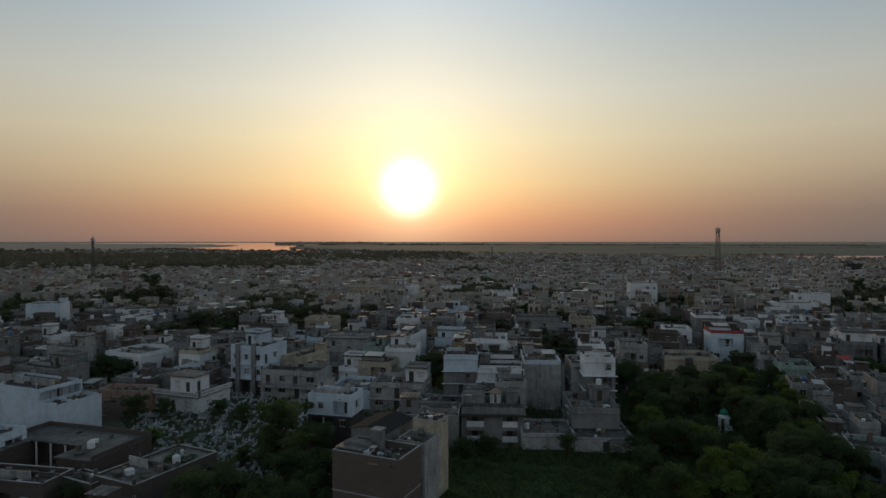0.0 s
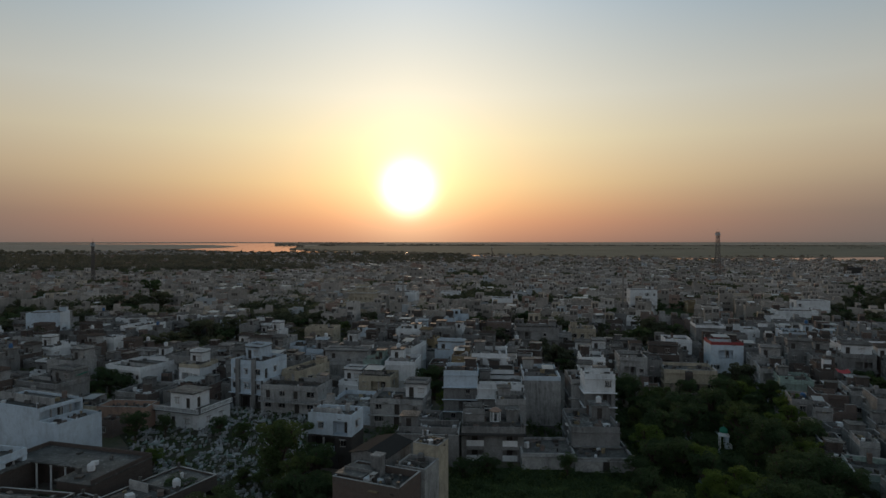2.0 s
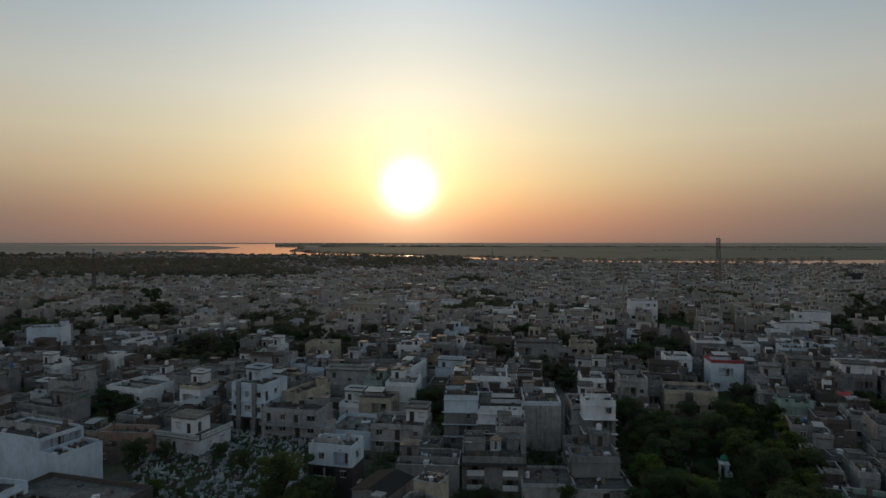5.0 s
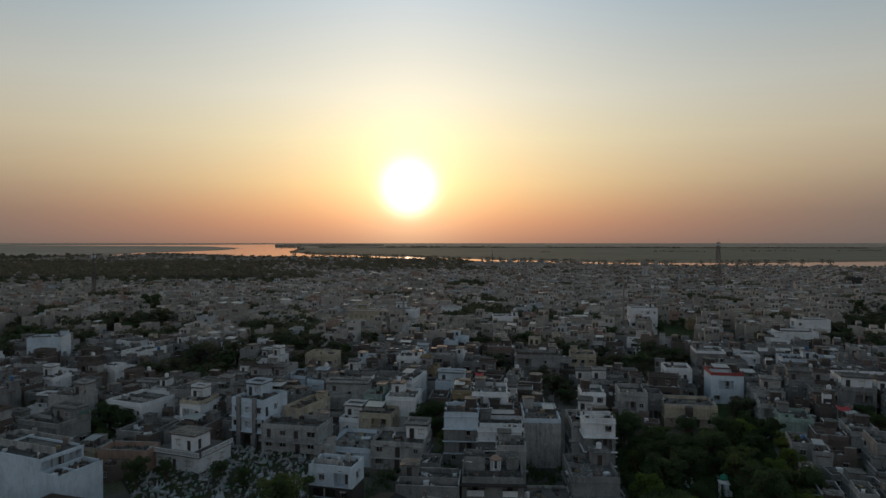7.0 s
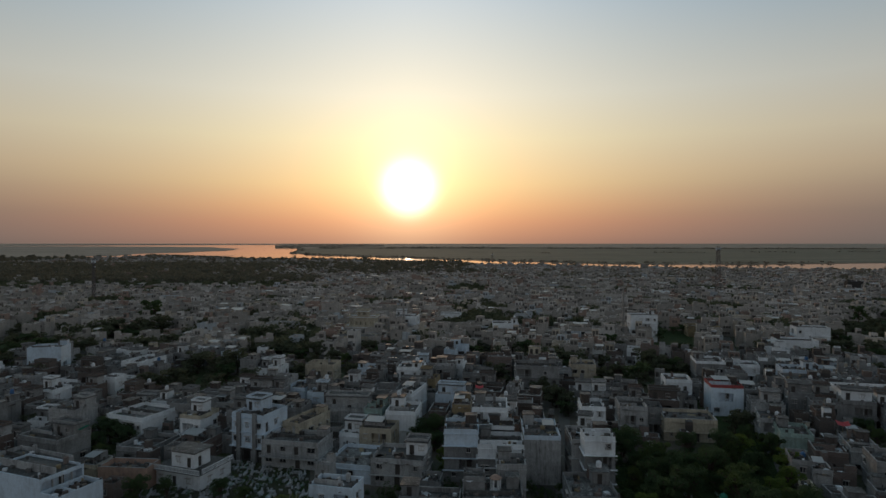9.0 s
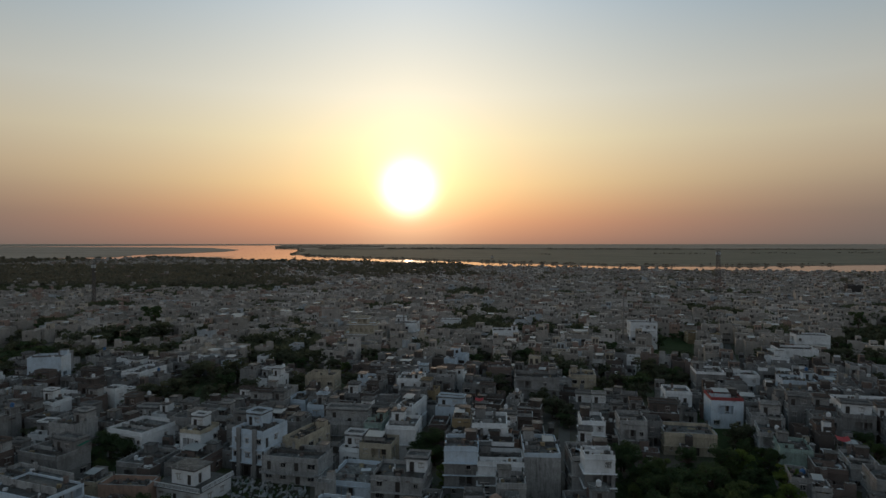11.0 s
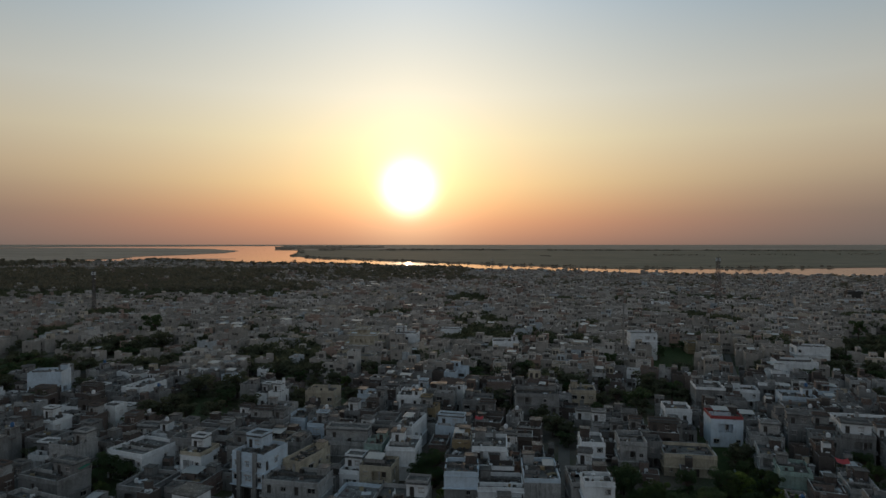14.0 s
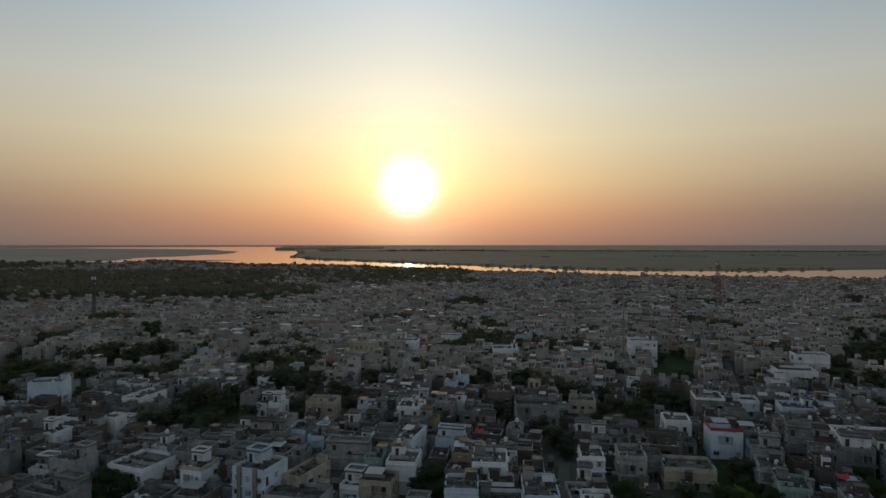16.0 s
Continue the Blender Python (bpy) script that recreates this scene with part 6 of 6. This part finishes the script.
def lattice_mast(x, y, h, foot, label, dishes=True, mat=DARK_STEEL):
    root = thing("lattice_mast", pose(x, y, 0), label, "mast", "telecom masts")
    top = foot * 0.45
    levels = max(6, int(h / 3))

    def corner(k, z):
        r = foot + (top - foot) * z / h
        return ((r, r, z), (-r, r, z), (-r, -r, z), (r, -r, z))[k]

    for k in range(4):
        part("leg", Shape().beam(corner(k, -0.2), corner(k, h), 0.13), mat, root)
    for k in range(4):
        s = Shape()
        for i in range(levels):
            a, b = h * i / levels, h * (i + 1) / levels
            s.beam(corner(k, a), corner((k + 1) % 4, b), 0.06).beam(corner((k + 1) % 4, a), corner(k, b), 0.06).beam(corner(k, b), corner((k + 1) % 4, b), 0.06)
        part("bracing", s, mat, root)
    if dishes:
        part("platform", Shape().box(-top - 0.7, top + 0.7, -top - 0.7, top + 0.7, h - 3.2, h - 3.05), mat, root)
        for i in range(9):
            a = 2 * math.pi * i / 9
            px, py = math.cos(a) * (top + 0.75), math.sin(a) * (top + 0.75)
            part("antenna", Shape().box(px - 0.16, px + 0.16, py - 0.16, py + 0.16, h - 3.0, h - 0.8), TANK_WHITE, root)
        part("dish", Shape().lathe([(0.1, h - 6.0), (0.7, h - 5.8), (0.75, h - 5.6)], 12, top + 0.5, 0), TANK_WHITE, root)
    part("spike", Shape().beam((0, 0, h - 0.3), (0, 0, h + 2.5), 0.06), mat, root)
    return root


lattice_mast(219, 485, 42, 2.0, "tall steel telecom mast with antennas above the town")
lattice_mast(-250, 436, 34, 1.1, "slim steel lattice mast with antennas")
lattice_mast(76, 940, 25, 1.4, "distant steel lattice mast by the river")
lattice_mast(-17.6, 272, 21, 0.42, "thin steel lattice mast on a town lot", False, STEEL)
lattice_mast(86, 290, 26, 0.35, "thin steel pole mast on a town lot", False, STEEL)


def graves():
    rng = random.Random(9)
    kinds = []
    for k in range(3):
        root = thing("grave", pose(0, 0, 0), "", "grave", "cemetery graves")
        w, l, h = ((0.42, 1.3, 0.28), (0.55, 1.5, 0.42), (0.34, 1.0, 0.2))[k]
        s = Shape().box(-w / 2 - 0.1, w / 2 + 0.1, -0.1, l + 0.2, -0.05, h * 0.35).box(-w / 2, w / 2, 0, l, h * 0.35, h)
        part("tomb", s, (MARBLE, WALLS["pale"], WALLS["green"])[k], root)
        head = Shape().box(-w * 0.35, w * 0.35, l + 0.02, l + 0.14, h * 0.35, h + (0.45, 0.55, 0.3)[k])
        head.lathe([(w * 0.2, h + (0.45, 0.55, 0.3)[k]), (w * 0.12, h + (0.53, 0.63, 0.38)[k])], 8, 0, l + 0.08)
        part("headstone", head, MARBLE, root)
        kinds.append(root)
    labels = ["whitewashed low grave with an upright headstone", "large plastered grave with a tall headstone", "small plain grave with a low headstone"]
    first = set()
    n = 0
    while n < 290:
        x, y = rng.uniform(-64, -14), rng.uniform(66, 137)
        if not inside(x, y, GRAVES) or taken(x, y, 1.0, False):
            continue
        k = rng.choice((0, 0, 1, 2))
        m = pose(x, y, 0.03, 0, rng.uniform(-3, 3), rng.uniform(-18, 10) + rng.choice((0, 0, 0, 90)))
        if k in first:
            ob = copy_thing(kinds[k], m)
        else:
            first.add(k)
            ob = kinds[k]
            ob.matrix_basis = m
        tagged(ob, labels[k])
        n += 1
    n = 0
    while n < 45:
        x, y = rng.uniform(38, 80), rng.uniform(80, 150)
        if not inside(x, y, PARK):
            continue
        tagged(copy_thing(kinds[2 if n % 3 else 0], pose(x, y, 0.05, 0, rng.uniform(-4, 4), rng.uniform(-30, 10))), "pale grave among the bushes of a wooded burial ground")
        n += 1


graves()


def headstones():
    """Small stones, kerbs and broken slabs between the graves."""
    rng = random.Random(15)
    s = Shape()
    n = 0
    while n < 850:
        x, y = rng.uniform(-64, -14), rng.uniform(70, 137)
        if not inside(x, y, GRAVES) or taken(x, y, 0.3, False):
            continue
        n += 1
        w, d, h = rng.uniform(0.06, 0.28), rng.uniform(0.05, 0.4), rng.uniform(0.1, 0.6)
        s.box(x - w, x + w, y - d, y + d, 0, h, rng.choice((0, 1, 1, 2, 3, 3)), False)
    tagged(new("headstones", s.mesh("headstones", [MARBLE, WALLS["pale"], WALLS["green"], WALLS["cement"]])), "small headstones, kerbs and broken slabs between graves", "headstones", kind="stuff")


headstones()


def awning(x, y, z, w, d, yaw, mat, label):
    """A sagging cloth on four thin poles."""
    root = thing("awning", pose(x, y, z, 0, 0, yaw), label, "awning")
    s = Shape()
    n = 8
    for i in range(n):
        a, b = i / n, (i + 1) / n
        sag_a, sag_b = 0.35 * math.sin(math.pi * a), 0.35 * math.sin(math.pi * b)
        s.face([(-w / 2 + w * a, 0, 1.9 - sag_a), (-w / 2 + w * b, 0, 1.9 - sag_b), (-w / 2 + w * b, d, 2.3 - sag_b), (-w / 2 + w * a, d, 2.3 - sag_a)])
    part("cloth", s, mat, root)
    for px, py, top in ((-w / 2, 0, 1.9), (w / 2, 0, 1.9), (-w / 2, d, 2.3), (w / 2, d, 2.3)):
        part("pole", Shape().box(px - 0.04, px + 0.04, py - 0.04, py + 0.04, 0, top), STEEL, root)


awning(-81, 132, 5.67, 6.0, 2.4, -20, GREENCLOTH, "green shade cloth stretched over a house roof")
awning(90, 136, 5.17, 2.6, 2.2, -20, RED, "red cloth awning on a house roof")
awning(9.9, 166, 6.2, 2.2, 1.6, -6, RED, "small red cloth awning on a house roof")

def shrine(x, y):
    """A small open shrine: wall to one side, slender pillar to the other, ring and dome."""
    root = thing("shrine", pose(x, y, 0, 0, 0, -14), "small white shrine with a green dome among bushes", "shrine")
    part("wall", Shape().box(0.1, 0.75, 0, 1.5, -0.2, 2.2), WALLS["blue"], root, "pale blue washed wall")
    for b in (0, 1.3):
        part("pillar", Shape().box(-0.75, -0.58, b, b + 0.17, -0.2, 2.2), WALLS["white"], root)
    part("slab", Shape().box(-0.88, 0.88, -0.13, 1.63, 2.2, 2.36), WALLS["white"], root)
    part("drum", Shape().lathe([(0.72, 2.362), (0.72, 2.75)], 16, 0, 0.75), WALLS["white"], root)
    part("dome", Shape().lathe([(0.66, 2.752), (0.72, 2.98), (0.64, 3.3), (0.44, 3.56), (0.2, 3.7), (0.04, 3.78)], 16, 0, 0.75), GREENCLOTH, root, "green painted dome")
    part("finial", Shape().lathe([(0.05, 3.75), (0.02, 4.1)], 6, 0, 0.75), STEEL, root)
    part("step", Shape().box(0.78, 1.3, 0.1, 1.3, -0.2, 0.7), WALLS["white"], root)


shrine(49.6, 106.6)


def gazebo(x, y, z):
    root = thing("roof_gazebo", pose(x, y, z), "small white roof pavilion with columns and tiled cap", "pavilion")
    for i in range(6):
        a = math.pi / 3 * i
        part("column", Shape().lathe([(0.16, 0), (0.13, 0.15), (0.13, 1.9), (0.17, 2.05)], 8, math.cos(a) * 0.8, math.sin(a) * 0.8), WALLS["white"], root)
    part("cap", Shape().lathe([(1.15, 2.052), (1.15, 2.18), (0.5, 2.6), (0.05, 2.75)], 6), WALLS["peach"], root, "dusky pink tiled cap")
    part("plinth", Shape().lathe([(1.1, -0.03), (1.1, 0.0)], 6), WALLS["white"], root)


gazebo(9.2, 105.8, 4.98)


def grass_stuff():
    rng = random.Random(21)
    s = Shape()
    for _ in range(9000):
        x, y = rng.uniform(-14, 34), rng.uniform(55, 98)
        if not inside(x, y, FIELD) or taken(x, y, 0.3, False):
            continue
        h = rng.uniform(0.15, 0.5)
        a = rng.uniform(0, 6.28)
        dx, dy = math.cos(a) * 0.22, math.sin(a) * 0.22
        s.face([(x - dx, y - dy, 0.02), (x + dx, y + dy, 0.02), (x + dx * 0.6 + rng.uniform(-0.2, 0.2), y + dy * 0.6, h)], rng.choice((0, 1)))
    for _ in range(420):
        x, y = rng.uniform(-64, -14), rng.uniform(66, 137)
        if inside(x, y, GRAVES) and not taken(x, y, 0.8, False):
            r = rng.uniform(0.3, 0.8)
            leaf_cloud(s, rng, (x, y, r * 0.5), r, 50, 0.16, rng.choice((0, 0, 1)))
    for _ in range(700):
        x, y = rng.uniform(-22, 42), rng.uniform(92, 128)
        if inside(x, y, BUILT) and not taken(x, y, 0.6, False):
            r = rng.uniform(0.4, 1.3)
            leaf_cloud(s, rng, (x, y, r * 0.6), r, 90, 0.17, rng.choice((0, 0, 1)))
    for _ in range(2600):
        x, y = rng.uniform(-14, 74), rng.uniform(52, 140)
        if not (inside(x, y, PARK) or inside(x, y, FIELD)) or taken(x, y, 0.8, False):
            continue
        r = rng.uniform(0.3, 1.1) * (0.8 if inside(x, y, FIELD) else 1.2)
        leaf_cloud(s, rng, (x, y, r * 0.5), r, 90, 0.14, rng.choice((0, 0, 1)))
    tagged(new("undergrowth", s.mesh("undergrowth", [LEAF[0], LEAF[1]])), "tangled grass and low bushes", "undergrowth", kind="stuff")


grass_stuff()
make_palm(pose(-129, 196, 0))
make_palm(pose(-134, 199, -1.5))
